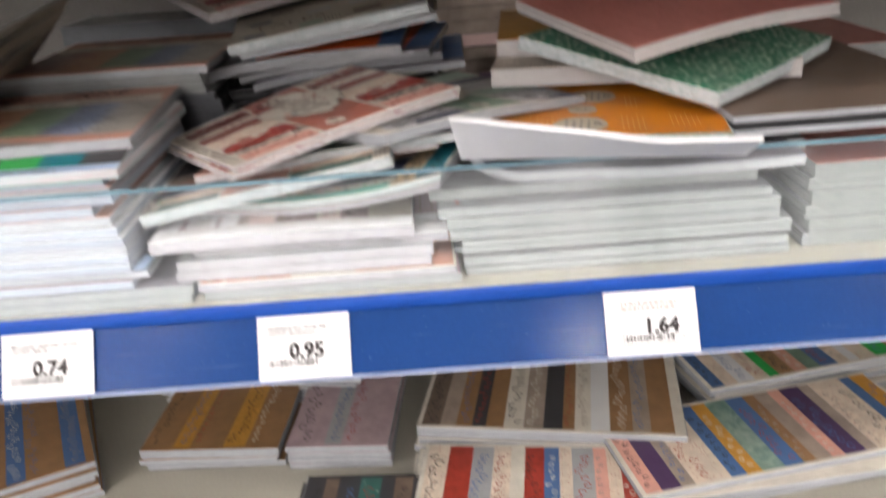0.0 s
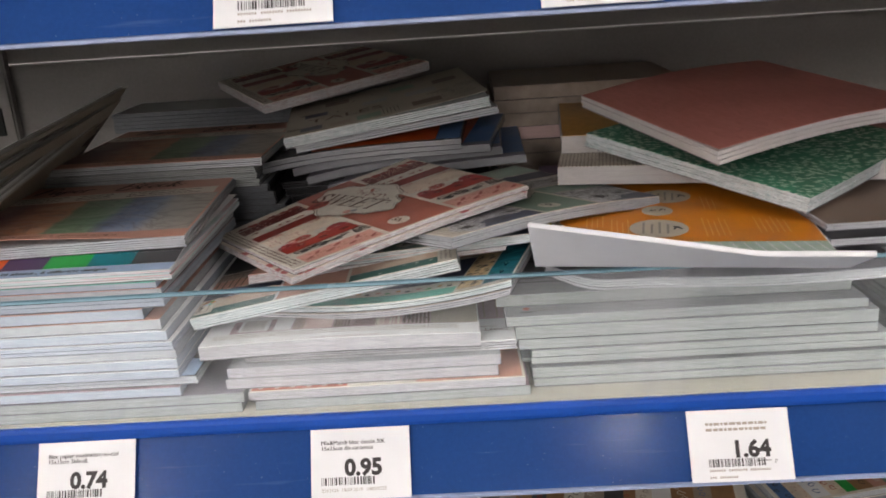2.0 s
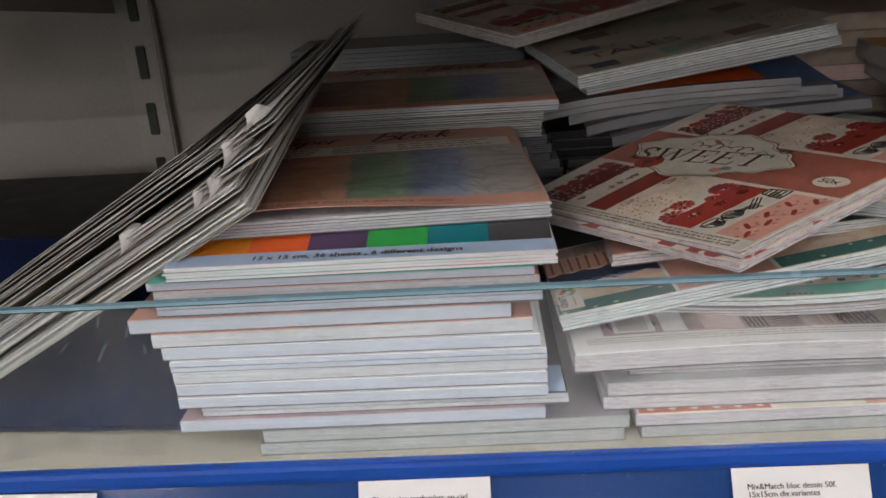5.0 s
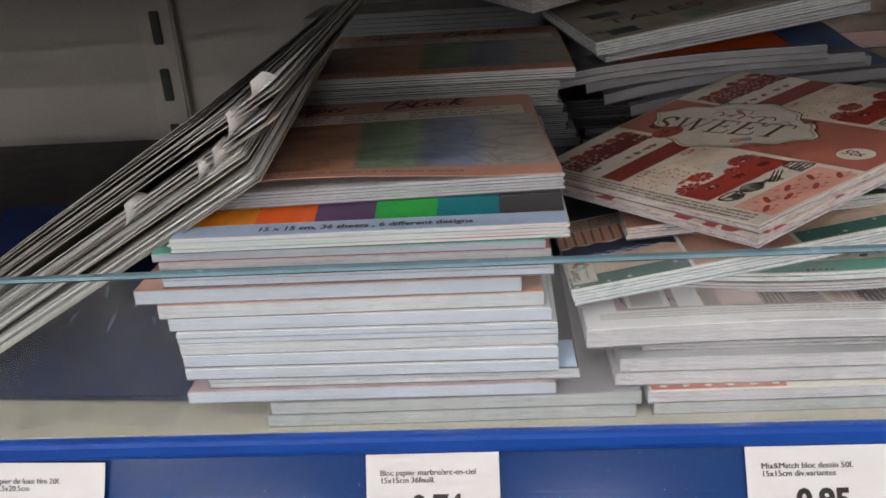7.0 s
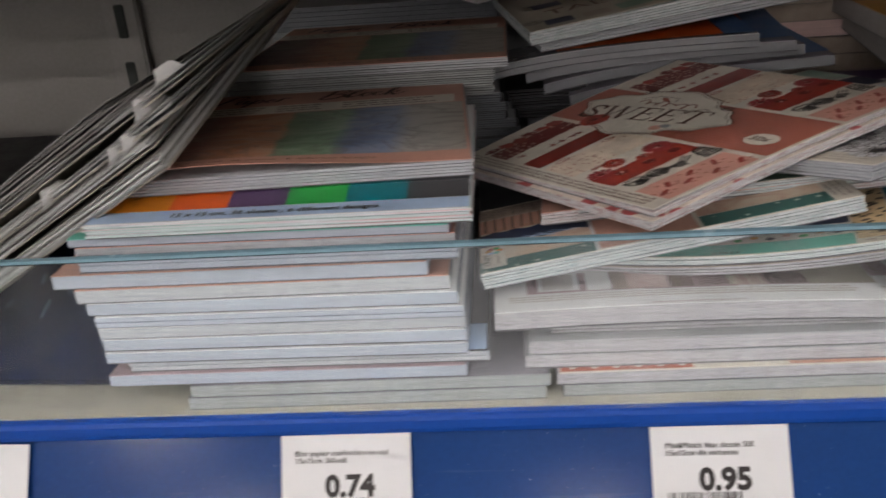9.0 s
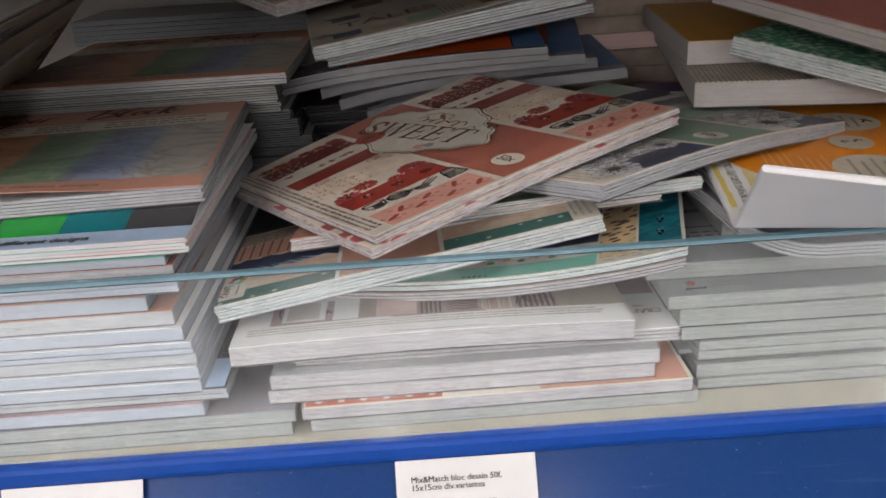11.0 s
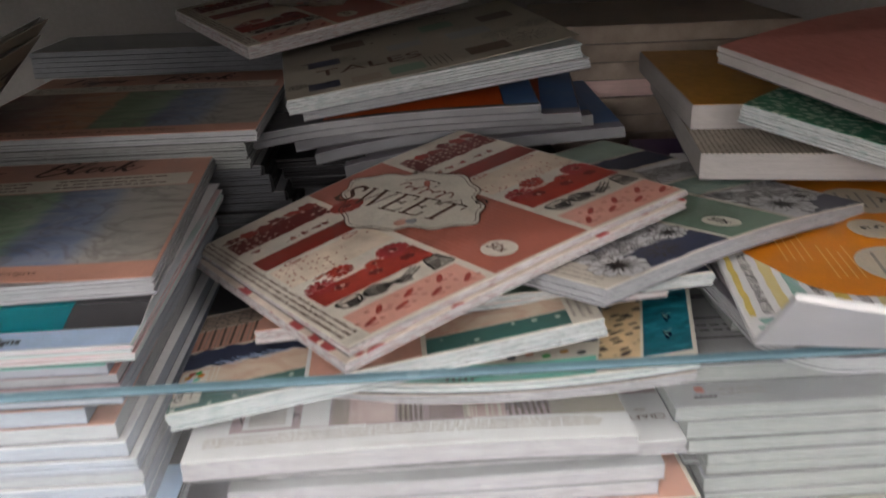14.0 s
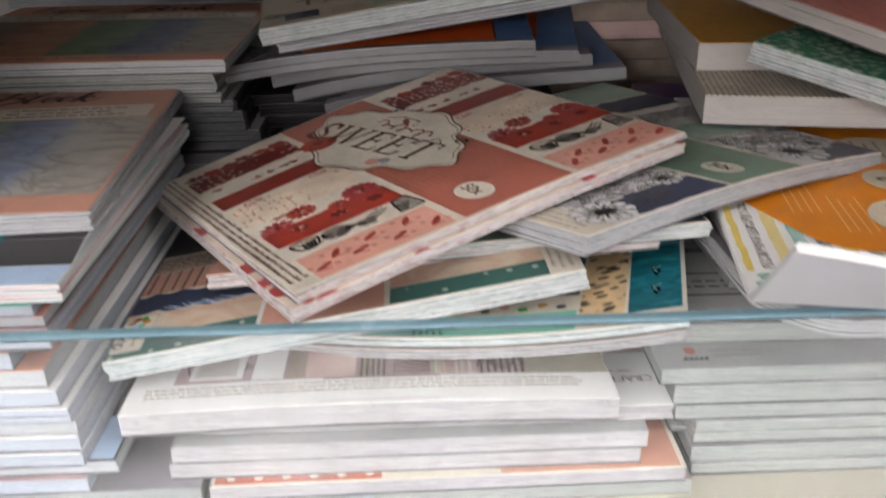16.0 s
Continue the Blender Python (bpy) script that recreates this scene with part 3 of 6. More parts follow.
# ---- price labels ----
def bars(verts, faces, x, y, w, h):
    b = len(verts)
    verts += [(x, y, 0), (x + w, y, 0), (x + w, y + h, 0), (x, y + h, 0)]
    faces.append((b, b + 1, b + 2, b + 3))


def price_label(x, z, price, lines=(), seed=0, turn=0.0, strike=False, w=0.053, code="", h=0.0368, unread=0, y=FRONT, dx=0.0):
    """A paper label in the price rail: x: its left edge, z: the shelf's height."""
    rng = random.Random(seed)
    root = new("price_label")
    root.matrix_basis = pose(x, y - 0.0036, z - 0.0062, 60, 0, 0) @ pose(0, -h, 0.0012, 0, 0, turn)
    tagged(root, f"white paper price label reading {price} on the blue rail", "price label", "price labels")
    part("card", box_bm(0, w, 0, h, 0, 0.0004), LABEL, root)
    z1 = 0.0006

    def word(body, px, py, size, mat, bold=0.0, twice=0.0):
        me = letters(body, size, mat, 0.0, bold)
        v = [(px + q.co.x, py + q.co.y, z1) for q in me.vertices]
        f = [tuple(p.vertices) for p in me.polygons]
        if twice:
            f += [tuple(i + len(v) for i in p) for p in f]
            v += [(x + twice, y, z + 0.00004) for x, y, z in v]
        return tagged(put("lettering", mesh_of("lettering", v, f, mat), root), kind="stuff")

    for i, body in enumerate(lines):
        word(body, 0.0055 + dx, h - 0.0083 - 0.0029 * i, 0.0031, INK, 0.0, 0.00013)
    word(price, 0.0180 + dx, 0.0125, 0.0117, INK, 0.00050)
    if code:
        word(code, 0.0055 + dx, 0.0042, 0.0026, FAINTINK)
    v, f = [], []
    px = 0.0055 + dx
    while px < 0.0345 + dx:
        bw = rng.choice((0.0003, 0.0003, 0.0006, 0.0009))
        bars(v, f, px, 0.0076, bw, 0.0040)
        px += bw + rng.choice((0.0003, 0.0005, 0.0008))
    tagged(put("barcode", mesh_of("barcode", [(a0, b0, z1) for a0, b0, _ in v], f, INK), root), kind="stuff")
    v, f = [], []
    for px, end, py in () if code else ((0.0055, 0.0135, 0.0052), (0.0155, 0.0245, 0.0052), (0.0265, 0.0365, 0.0052), (0.0055, 0.009, 0.0018), (0.0105, 0.019, 0.0018)):
        while px < end:
            bars(v, f, px + dx, py, 0.0008, 0.0011)
            px += 0.0012
    for i in range(unread):
        px = 0.0055 + dx
        while px < 0.037 + dx:
            bw = rng.uniform(0.0010, 0.0034)
            bars(v, f, px, h - 0.0080 - 0.0029 * i, bw, 0.0014)
            px += bw + 0.0006
    tagged(put("print_block", mesh_of("print_block", [(a0, b0, z1) for a0, b0, _ in v], f, FAINTINK), root), kind="stuff")
    if strike:
        v, f = [], []
        bars(v, f, 0.0345, 0.0100, 0.0075, 0.0004)
        put("pen_stroke", mesh_of("pen_stroke", [(a0, b0, z1 + 0.0001) for a0, b0, _ in v], f, INK), root)
        word("P", 0.0435, 0.0085, 0.003, INK)
    return root


price_label(-0.4210, SHELF, "1.79", ("Papier de luxe film 20f.", "20.5x20.5cm"), 1, -1.0, True)
price_label(-0.2596, SHELF, "0.74", ("Bloc papier marbre/arc-en-ciel", "15x15cm 36feuill."), 2, 0.2, code="2574302  18.01.2020  3234/3494")
price_label(-0.1117, SHELF, "0.95", ("Mix&Match bloc dessin 50f.", "15x15cm div.variantes"), 3, 0.0, code="2562426  18.07.2019  1880/8735")
price_label(0.0880, SHELF, "1.64", (), 4, -0.4, True, unread=2, dx=0.004)
price_label(-0.1240, SHELF + STEP, "0.94", ("Papier holographique A4 10f.", "240g div.couleurs"), 5, 0.3, w=0.051, y=UPFRONT, dx=0.005)
price_label(0.0145, SHELF + STEP, "1.49", ("", "20motifs div.variantes"), 6, 0.0, True, w=0.051, unread=1, y=UPFRONT, dx=0.005)
price_label(0.1330, SHELF + STEP, "1.0", (), 7, 0.0, w=0.051, unread=2, y=UPFRONT, dx=0.005)


# ---- printed covers ----
def squiggle(rng, x, y, r, n=9):
    return [(x + r * (0.4 + 0.6 * rng.random()) * math.cos(a * 0.9), y + r * (0.4 + 0.6 * rng.random()) * math.sin(a * 0.9)) for a in range(n)]


def kitchen_lines(rng, x0, x1, y0, y1):
    """Pen drawings of a bowl, a whisk, a rolling pin and a grater, one after the other."""
    lines, x, k = [], x0, 0
    cy, r = (y0 + y1) / 2, (y1 - y0) * 0.44
    while x < x1 - 0.006:
        kind, w = k % 4, rng.uniform(0.0095, 0.0115)
        cx = x + w / 2
        if kind == 0:
            lines.append([(cx + w * 0.48 * math.cos(t * 0.3), cy + r * 0.5 + r * 0.28 * math.sin(t * 0.3)) for t in range(22)])
            lines.append([(cx - w * 0.48 * math.cos(t * 0.314), cy + r * 0.5 - r * 1.3 * math.sin(t * 0.314)) for t in range(11)])
            for q in (0.7, 0.4, 0.1, -0.3):
                lines.append([(cx + q * w * 0.42, cy + r * 0.2), (cx + q * w * 0.28, cy - r * 0.6)])
        elif kind == 1:
            for q in (1.0, 0.6, 0.2):
                lines.append([(cx - w * 0.1 + w * 0.42 * math.cos(t * 0.35), cy + q * r * 0.75 * math.sin(t * 0.35)) for t in range(19)])
            lines += [[(cx + w * 0.3, cy), (cx + w * 0.75, cy - r * 0.5)], [(cx + w * 0.3, cy + r * 0.2), (cx + w * 0.75, cy - r * 0.2)]]
        elif kind == 2:
            a, b = (cx - w * 0.45, cy - r * 0.6), (cx + w * 0.45, cy + r * 0.6)
            for q in (-0.0011, 0.0, 0.0011):
                lines.append([(a[0] + q, a[1] - q), (b[0] + q, b[1] - q)])
            lines.append([(a[0] + 0.0011, a[1] - 0.0011), (a[0] - 0.0011, a[1] + 0.0011)])
        else:
            lines.append([(cx - w * 0.4, cy - r), (cx + w * 0.4, cy - r * 0.9), (cx + w * 0.25, cy + r), (cx - w * 0.25, cy + r * 0.9), (cx - w * 0.4, cy - r)])
            for q in (-0.6, -0.2, 0.2, 0.6):
                lines.append([(cx - w * 0.3, cy + q * r), (cx + w * 0.3, cy + q * r + 0.0004)])
        x += w + 0.0008
        k += 1
    return lines


def mauve_strips(c):
    """The cover of a mixed design pad: mauve and taupe strips along x, a plain band across them, line drawings and an empty plaque."""
    rng = random.Random(18)
    for y0, y1, mat in ((0.0140, 0.0320, MAUVE), (0.0340, 0.0560, PAPER), (0.0580, 0.0800, MAUVE), (0.0820, 0.1100, TAUPE), (0.1120, 0.1450, MAUVE)):
        for x0, x1 in ((0.0135, 0.0595), (0.0995, 0.1485)):
            c.strip("printed_strip", x0, x1, y0, y1, mat, 0, 0.0, 0.0, 14)
    c.strip("printed_band", 0.0610, 0.0980, 0.0012, c.d - 0.0012, MAUVE, 0, 0.0, 0.0, 14)
    for x0, x1 in ((0.016, 0.057), (0.103, 0.146)):
        c.strokes("line_drawing", kitchen_lines(rng, x0, x1, 0.014, 0.03), 0.0005, INK, 2)
    c.disc("plaque_outline", 0.083, 0.087, 0.0270, 0.0515, INK, 2, 0.07, 6, 64)
    c.disc("plaque_border", 0.083, 0.087, 0.0265, 0.0510, PAPER, 3, 0.07, 6, 64)
    c.disc("plaque_line", 0.083, 0.087, 0.0252, 0.0492, INK, 4, 0.07, 6, 64)
    c.disc("plaque", 0.083, 0.087, 0.0249, 0.0488, PAPER, 5, 0.07, 6, 64)


SERIF = {
    "S": (0.70, [[(0.56, 0.74), (0.52, 0.92), (0.36, 1.0), (0.18, 0.95), (0.11, 0.78), (0.18, 0.62), (0.36, 0.50), (0.52, 0.36), (0.56, 0.20), (0.45, 0.05), (0.28, 0.0), (0.10, 0.08), (0.05, 0.28)]], [[(0.58, 0.70), (0.58, 0.98)], [(0.04, 0.02), (0.04, 0.30)]]),
    "W": (1.22, [[(0.10, 1.0), (0.34, 0.0)], [(0.56, 1.0), (0.82, 0.0)]], [[(0.34, 0.0), (0.60, 0.9)], [(0.82, 0.0), (1.06, 1.0)], [(0.0, 1.0), (0.24, 1.0)], [(0.46, 1.0), (0.70, 1.0)], [(0.94, 1.0), (1.18, 1.0)]]),
    "E": (0.78, [[(0.16, 0.0), (0.16, 1.0)]], [[(0.04, 1.0), (0.64, 1.0)], [(0.16, 0.52), (0.48, 0.52)], [(0.04, 0.0), (0.66, 0.0)], [(0.64, 1.0), (0.66, 0.76)], [(0.66, 0.0), (0.70, 0.26)], [(0.48, 0.40), (0.48, 0.64)]]),
    "T": (0.80, [[(0.38, 0.0), (0.38, 1.0)]], [[(0.0, 1.0), (0.76, 1.0)], [(0.0, 1.0), (-0.02, 0.74)], [(0.76, 1.0), (0.78, 0.74)], [(0.22, 0.0), (0.54, 0.0)]]),
}


def serif_word(c, word, start, along, tall, wide, mat, level):
    """A word in serif capitals: start: the foot of its first letter, along: the direction of its line."""
    n = math.hypot(*along)
    d = (along[0] / n, along[1] / n)
    up, x, thick, thin = (-d[1], d[0]), 0.0, [], []
    for ch in word:
        adv, heavy, light = SERIF[ch]
        for src, dst in ((heavy, thick), (light, thin)):
            for line in src:
                dst.append([(start[0] + (x + u) * wide * d[0] + v * tall * up[0], start[1] + (x + u) * wide * d[1] + v * tall * up[1]) for u, v in line])
        x += adv
    c.strokes("lettering", thick, tall * 0.135, mat, level)
    c.strokes("lettering", thin, tall * 0.055, mat, level + 1)


def margin_print(c, x0, rows, gap, y0, y1, mat, seed, level=1):
    """Columns of tiny print along y, as bars."""
    rng, v, f = random.Random(seed), [], []
    for r in range(rows):
        x, y = x0 + gap * r, y0 + rng.uniform(0, 0.004)
        while y < y1:
            run, tall = rng.uniform(0.0004, 0.0010), rng.choice((0.0010, 0.0010, 0.0014))
            b = len(v)
            v += [(px, py, c.lift(px, py, level)) for px, py in ((x, y), (x + tall, y), (x + tall, y + run), (x, y + run))]
            f.append((b, b + 1, b + 2, b + 3))
            y += run + rng.choice((0.0003, 0.0003, 0.0004, 0.0012))
    tagged(put("small_print", mesh_of("small_print", v, f, mat), c.ob), kind="stuff")


def sweet_art(c):
    """Red and cream strips on either side of a terracotta band, with a wavy plaque."""
    rng = random.Random(3)
    D = c.d
    margin_print(c, 0.0016, 3, 0.0023, 0.004, D - 0.004, BROWNINK, 5)
    for x0, x1, off in ((0.0092, 0.0548, 0.0), (0.1028, 0.1490, 0.0012)):
        w = x1 - x0
        c.strip("rose_strip", x0, x1, 0.0015, 0.0205, ROSE, 0)
        c.strip("red_strip", x0, x1, 0.0335 + off, 0.0490 + off, RED, 1, 0.0009, off * 900 + 2, 60)
        c.strip("speckled_strip", x0, x1, 0.0615, 0.0845, ROSEDOT, 0, 0.0003, off * 900 + 4, 40)
        c.strip("red_strip", x0, x1, 0.0875, 0.1020, BLOODRED, 0, 0.0002, off * 900 + 5, 40)
        c.strip("dotted_strip", x0, x1, 0.1172, 0.1330, DARKRED, 0, 0.0012, off * 900 + 6, 60)
        # flowers that grow over the back edge of the red strip
        for k, q in enumerate((0.06, 0.38, 0.62, 0.90)):
            r = (0.0064, 0.0056, 0.0040, 0.0070)[k]
            c.flower(x0 + max(r, min(w * q, w - r)), (0.0500, 0.0556, 0.0482, 0.0520)[k] + off, r, (CARMINE, RED, RED, CARMINE)[k], DARKRED, 2, 11 + k, rng.random(), 0.72)
        for q in (0.25, 0.55, 0.85):
            c.disc("dark_bloom", x0 + w * q, 0.0415 + 0.002 * rng.random() + off, 0.0030, 0.0024, DARKRED, 2, 0.2, 6, 20)
        # scalloped blooms along the back of the dotted strip
        for k in range(6):
            c.disc("bloom_print", x0 + 0.004 + (w - 0.008) * k / 5, 0.1335 + rng.uniform(0, 0.004), rng.uniform(0.0036, 0.0048), rng.uniform(0.0028, 0.0042), (DARKRED, RED, BLOODRED)[k % 3], 1, 0.16, 5, 24, rng.random() * 3)
        # small twigs, berries and curls
        for k in range(7):
            x, y = x0 + 0.003 + (w - 0.006) * (k + rng.random() * 0.6) / 7, rng.choice((0.0565, 0.0590, 0.1075, 0.1120))
            c.disc("berry_print", x, y, 0.0021, 0.0013, rng.choice((RED, TERRA, BLOODRED)), 1, 0.25, 3, 16, rng.random() * 3)
            c.strokes("twig_print", [[(x - 0.0035, y - 0.001), (x, y + 0.0006), (x + 0.003, y + 0.0014)]], 0.0003, BROWNINK, 2)
        for q in (0.22, 0.80):
            x = x0 + w * q
            c.outline("loop_print", x, 0.0835, 0.0034, 0.0018, 0.0005, RED, 2, 0.1, 3, 24)
            c.outline("loop_print", x + 0.001, 0.0838, 0.0018, 0.0010, 0.0004, RED, 3, 0.1, 3, 20)
        # kitchen drawings: inked shapes with grey shade, drawn twice for the loose line
        lines = kitchen_lines(rng, x0 + 0.002, x1, 0.0212, 0.0335)
        c.strokes("line_drawing", lines, 0.00062, INK, 3)
        c.strokes("line_drawing", [[(x + 0.0004, y + 0.0003) for x, y in line] for line in lines], 0.00028, INK, 4)
        for q in (0.18, 0.43, 0.62, 0.9):
            c.disc("pencil_shade", x0 + w * q, 0.0262, 0.0026, 0.0032, PENCIL, 2, 0.3, 3, 18, rng.random() * 3)
        # sweets on the rose strip
        for k in range(7):
            x, y = x0 + 0.004 + (w - 0.008) * k / 6, 0.0080 + 0.0065 * (k % 2) + rng.uniform(-0.001, 0.001)
            c.disc("sweet_print", x, y, 0.0026, 0.0015, RED, 1, 0.3, 2, 18, rng.uniform(0.3, 1.1))
            c.strokes("sweet_print", [[(x - 0.0030, y + 0.0012), (x - 0.0044, y + 0.0022)], [(x + 0.0030, y - 0.0010), (x + 0.0046, y - 0.0016)], [(x - 0.001, y - 0.0022), (x + 0.0014, y - 0.003)]], 0.0009, TERRA, 2)
    c.strip("terracotta_band", 0.0580, 0.1000, 0.0012, D - 0.0012, TERRA, 0)
    px, py = 0.0795, 0.0910
    c.disc("plaque", px, py, 0.0268, 0.0445, CREAM, 5, 0.09, 4, 96)
    c.outline("plaque_outline", px, py, 0.0268, 0.0445, 0.0006, BROWNINK, 7, 0.09, 4, 96)
    c.outline("plaque_line", px, py, 0.0252, 0.0422, 0.0003, BROWNINK, 7, 0.09, 4, 96)
    c.flower(0.0605, 0.1130, 0.0080, RED, DARKRED, 7, 12, 0.3)
    c.disc("spoon_print", 0.0945, 0.0985, 0.0014, 0.0042, TERRA, 7, 0, 1, 20, -0.5)
    c.disc("bowl_print", 0.0635, 0.0715, 0.0026, 0.0036, ROSE, 7, 0.1, 2, 20)
    c.disc("leaf_print", 0.0665, 0.0680, 0.0022, 0.0030, GREYCARD, 8, 0.1, 3, 20)
    c.strokes("small_drawing", [[(0.0945 + 0.0022 * math.cos(t), 0.0575 + 0.0030 * math.sin(t)) for t in range(8)], [(0.0930, 0.0600), (0.0965, 0.0550)], [(0.0995, 0.1190), (0.1035, 0.1150), (0.1010, 0.1120), (0.0985, 0.1160), (0.1035, 0.1180)]], 0.0006, INK, 7)
    serif_word(c, "SWEET", (0.0612, 0.1290), (0.0114, -0.0700), 0.0152, 0.0174, BROWNINK, 8)
    loops = [[(0.0868 + 0.00020 * t * 0.3 + 0.0042 * math.sin(t * 0.55) * (0.55 + 0.45 * math.cos(t * 0.23)), 0.1075 - t * 0.00052 + 0.0016 * math.cos(t * 0.55)) for t in range(70)]]
    c.strokes("script_line", loops, 0.00075, BLOODRED, 10)
    c.strokes("script_line", [[(0.0905, 0.112), (0.0968, 0.104), (0.0975, 0.092), (0.0925, 0.090)], [(0.0845, 0.072), (0.0905, 0.066), (0.0880, 0.062)]], 0.0004, BROWNINK, 10)
    c.disc("badge", 0.0712, 0.0158, 0.0062, 0.0078, CREAM, 3, 0, 1, 32)
    c.text("50x", 0.0690, 0.0212, 0.0064, BROWNINK, -90, 5, 0.0, 1.0, 0.0001)


def line_garden(c, rng, x0, x1, y0, y1, ink, level):
    """A dense pen drawing of overlapping scales and petals."""
    lines = []
    rows = max(2, round((y1 - y0) / 0.0050))
    for r in range(rows):
        k = max(3, round((x1 - x0) / 0.0062))
        for i in range(k):
            cx, cy = x0 + (x1 - x0) * (i + 0.5 * (r % 2) + rng.uniform(-0.2, 0.2)) / k, y0 + (y1 - y0) * (r + 0.2) / rows + rng.uniform(-0.0008, 0.0008)
            rad, tilt = rng.uniform(0.0032, 0.0046), rng.uniform(-0.7, 0.7)
            for q in (1.0, 0.72, 0.45, 0.2):
                lines.append([(cx + q * rad * math.cos(math.pi * t / 8 + tilt), cy + q * rad * math.sin(math.pi * t / 8 + tilt) * 1.1) for t in range(9)])
    lines = [[(min(x1, max(x0, x)), min(y1, max(y0, y))) for x, y in line] for line in lines]
    c.strokes("line_drawing", lines, 0.00042, ink, level)


def drawn_daisy(c, x, y, r, level, ink):
    c.flower(x, y, r, PAPER, ink, level, 11, 0.2, 0.85)
    veins = [[(x + r * q * math.cos(a), y + r * q * math.sin(a)) for q in (0.25, 0.66)] for a in [0.2 + 2 * math.pi * (k + 0.1 * (j - 1)) / 11 for k in range(11) for j in range(3)]]
    rims = [[(x + r * (q * math.cos(a) - w * math.sin(a)), y + r * (q * math.sin(a) + w * math.cos(a))) for q, w in ((0.12, 0), (0.55, 0.17), (0.9, 0.2), (1.0, 0.0), (0.9, -0.2), (0.55, -0.17))] for a in [0.2 + 2 * math.pi * k / 11 for k in range(11)]]
    c.strokes("petal_drawing", veins + rims, 0.00026, ink, level + 2)
    c.strokes("stamen_drawing", [[(x + r * 0.15 * math.cos(a), y + r * 0.15 * math.sin(a)), (x + r * 0.42 * math.cos(a + 0.1), y + r * 0.42 * math.sin(a + 0.1))] for a in [k * 0.42 for k in range(15)]], 0.0004, ink, level + 3)


def garden_art(c):
    """A sage band between strips of pen drawn flowers, navy and washed green."""
    rng = random.Random(8)
    D = c.d
    margin_print(c, 0.0022, 3, 0.0030, 0.004, D - 0.005, FAINTINK, 6)
    for x0, x1 in ((0.0125, 0.0610), (0.1025, 0.1490)):
        c.strip("navy_strip", x0 + 0.010, x1, 0.0005, 0.0172, NAVY, 1, 0.0012, x0 * 90, 60)
        c.strip("white_strip", x0, x1, 0.0005, 0.0450, PAPER, 0)
        line_garden(c, rng, x0, x1, 0.0165, 0.0445, INK, 2)
        c.strip("washed_strip", x0, x1, 0.0465, 0.0680, MOSS, 0, 0.0012, x0 * 70, 40)
        c.strip("white_strip", x0, x1, 0.0700, 0.0960, PAPER, 0)
        line_garden(c, rng, x0, x1, 0.0750, 0.0900, INK, 2)
        c.strokes("ruled_line", [[(x0, 0.0705 + 0.0016 * k), (x1, 0.0705 + 0.0016 * k)] for k in range(4)], 0.0004, INK, 2)
        c.strip("navy_strip", x0, x1, 0.0980, 0.1180, NAVY, 0, 0.0020, x0 * 60, 60)
        c.strip("pale_strip", x0, x1, 0.1200, D - 0.002, PALEMINT, 0, 0.0008, x0 * 50, 40)
    c.strokes("shadow_bloom", [[(0.036 + 0.008 * math.cos(a), 0.009 + 0.006 * math.sin(a)), (0.036 + 0.002 * math.cos(a), 0.009 + 0.002 * math.sin(a))] for a in [k * 0.6 for k in range(11)]], 0.0012, CHARCOAL, 3)
    drawn_daisy(c, 0.0165, 0.0105, 0.0105, 4, INK)
    drawn_daisy(c, 0.1145, 0.0145, 0.0135, 4, INK)
    drawn_daisy(c, 0.1330, 0.0190, 0.0075, 4, INK)
    drawn_daisy(c, 0.0520, 0.0200, 0.0070, 4, INK)
    c.strip("sage_band", 0.0636, 0.1000, 0.0006, D - 0.0012, SAGE, 0)
    c.disc("plaque", 0.0825, 0.0930, 0.0268, 0.0445, CREAM, 5, 0.09, 4, 96)
    c.outline("plaque_outline", 0.0825, 0.0930, 0.0268, 0.0445, 0.0005, INK, 7, 0.09, 4, 96)
    c.outline("plaque_line", 0.0825, 0.0930, 0.0252, 0.0422, 0.0003, INK, 7, 0.09, 4, 96)
    c.disc("badge", 0.0762, 0.0150, 0.0062, 0.0078, CREAM, 3, 0, 1, 32)
    c.text("50x", 0.0740, 0.0204, 0.0064, INK, -90, 5, 0.0, 1.0, 0.0001)


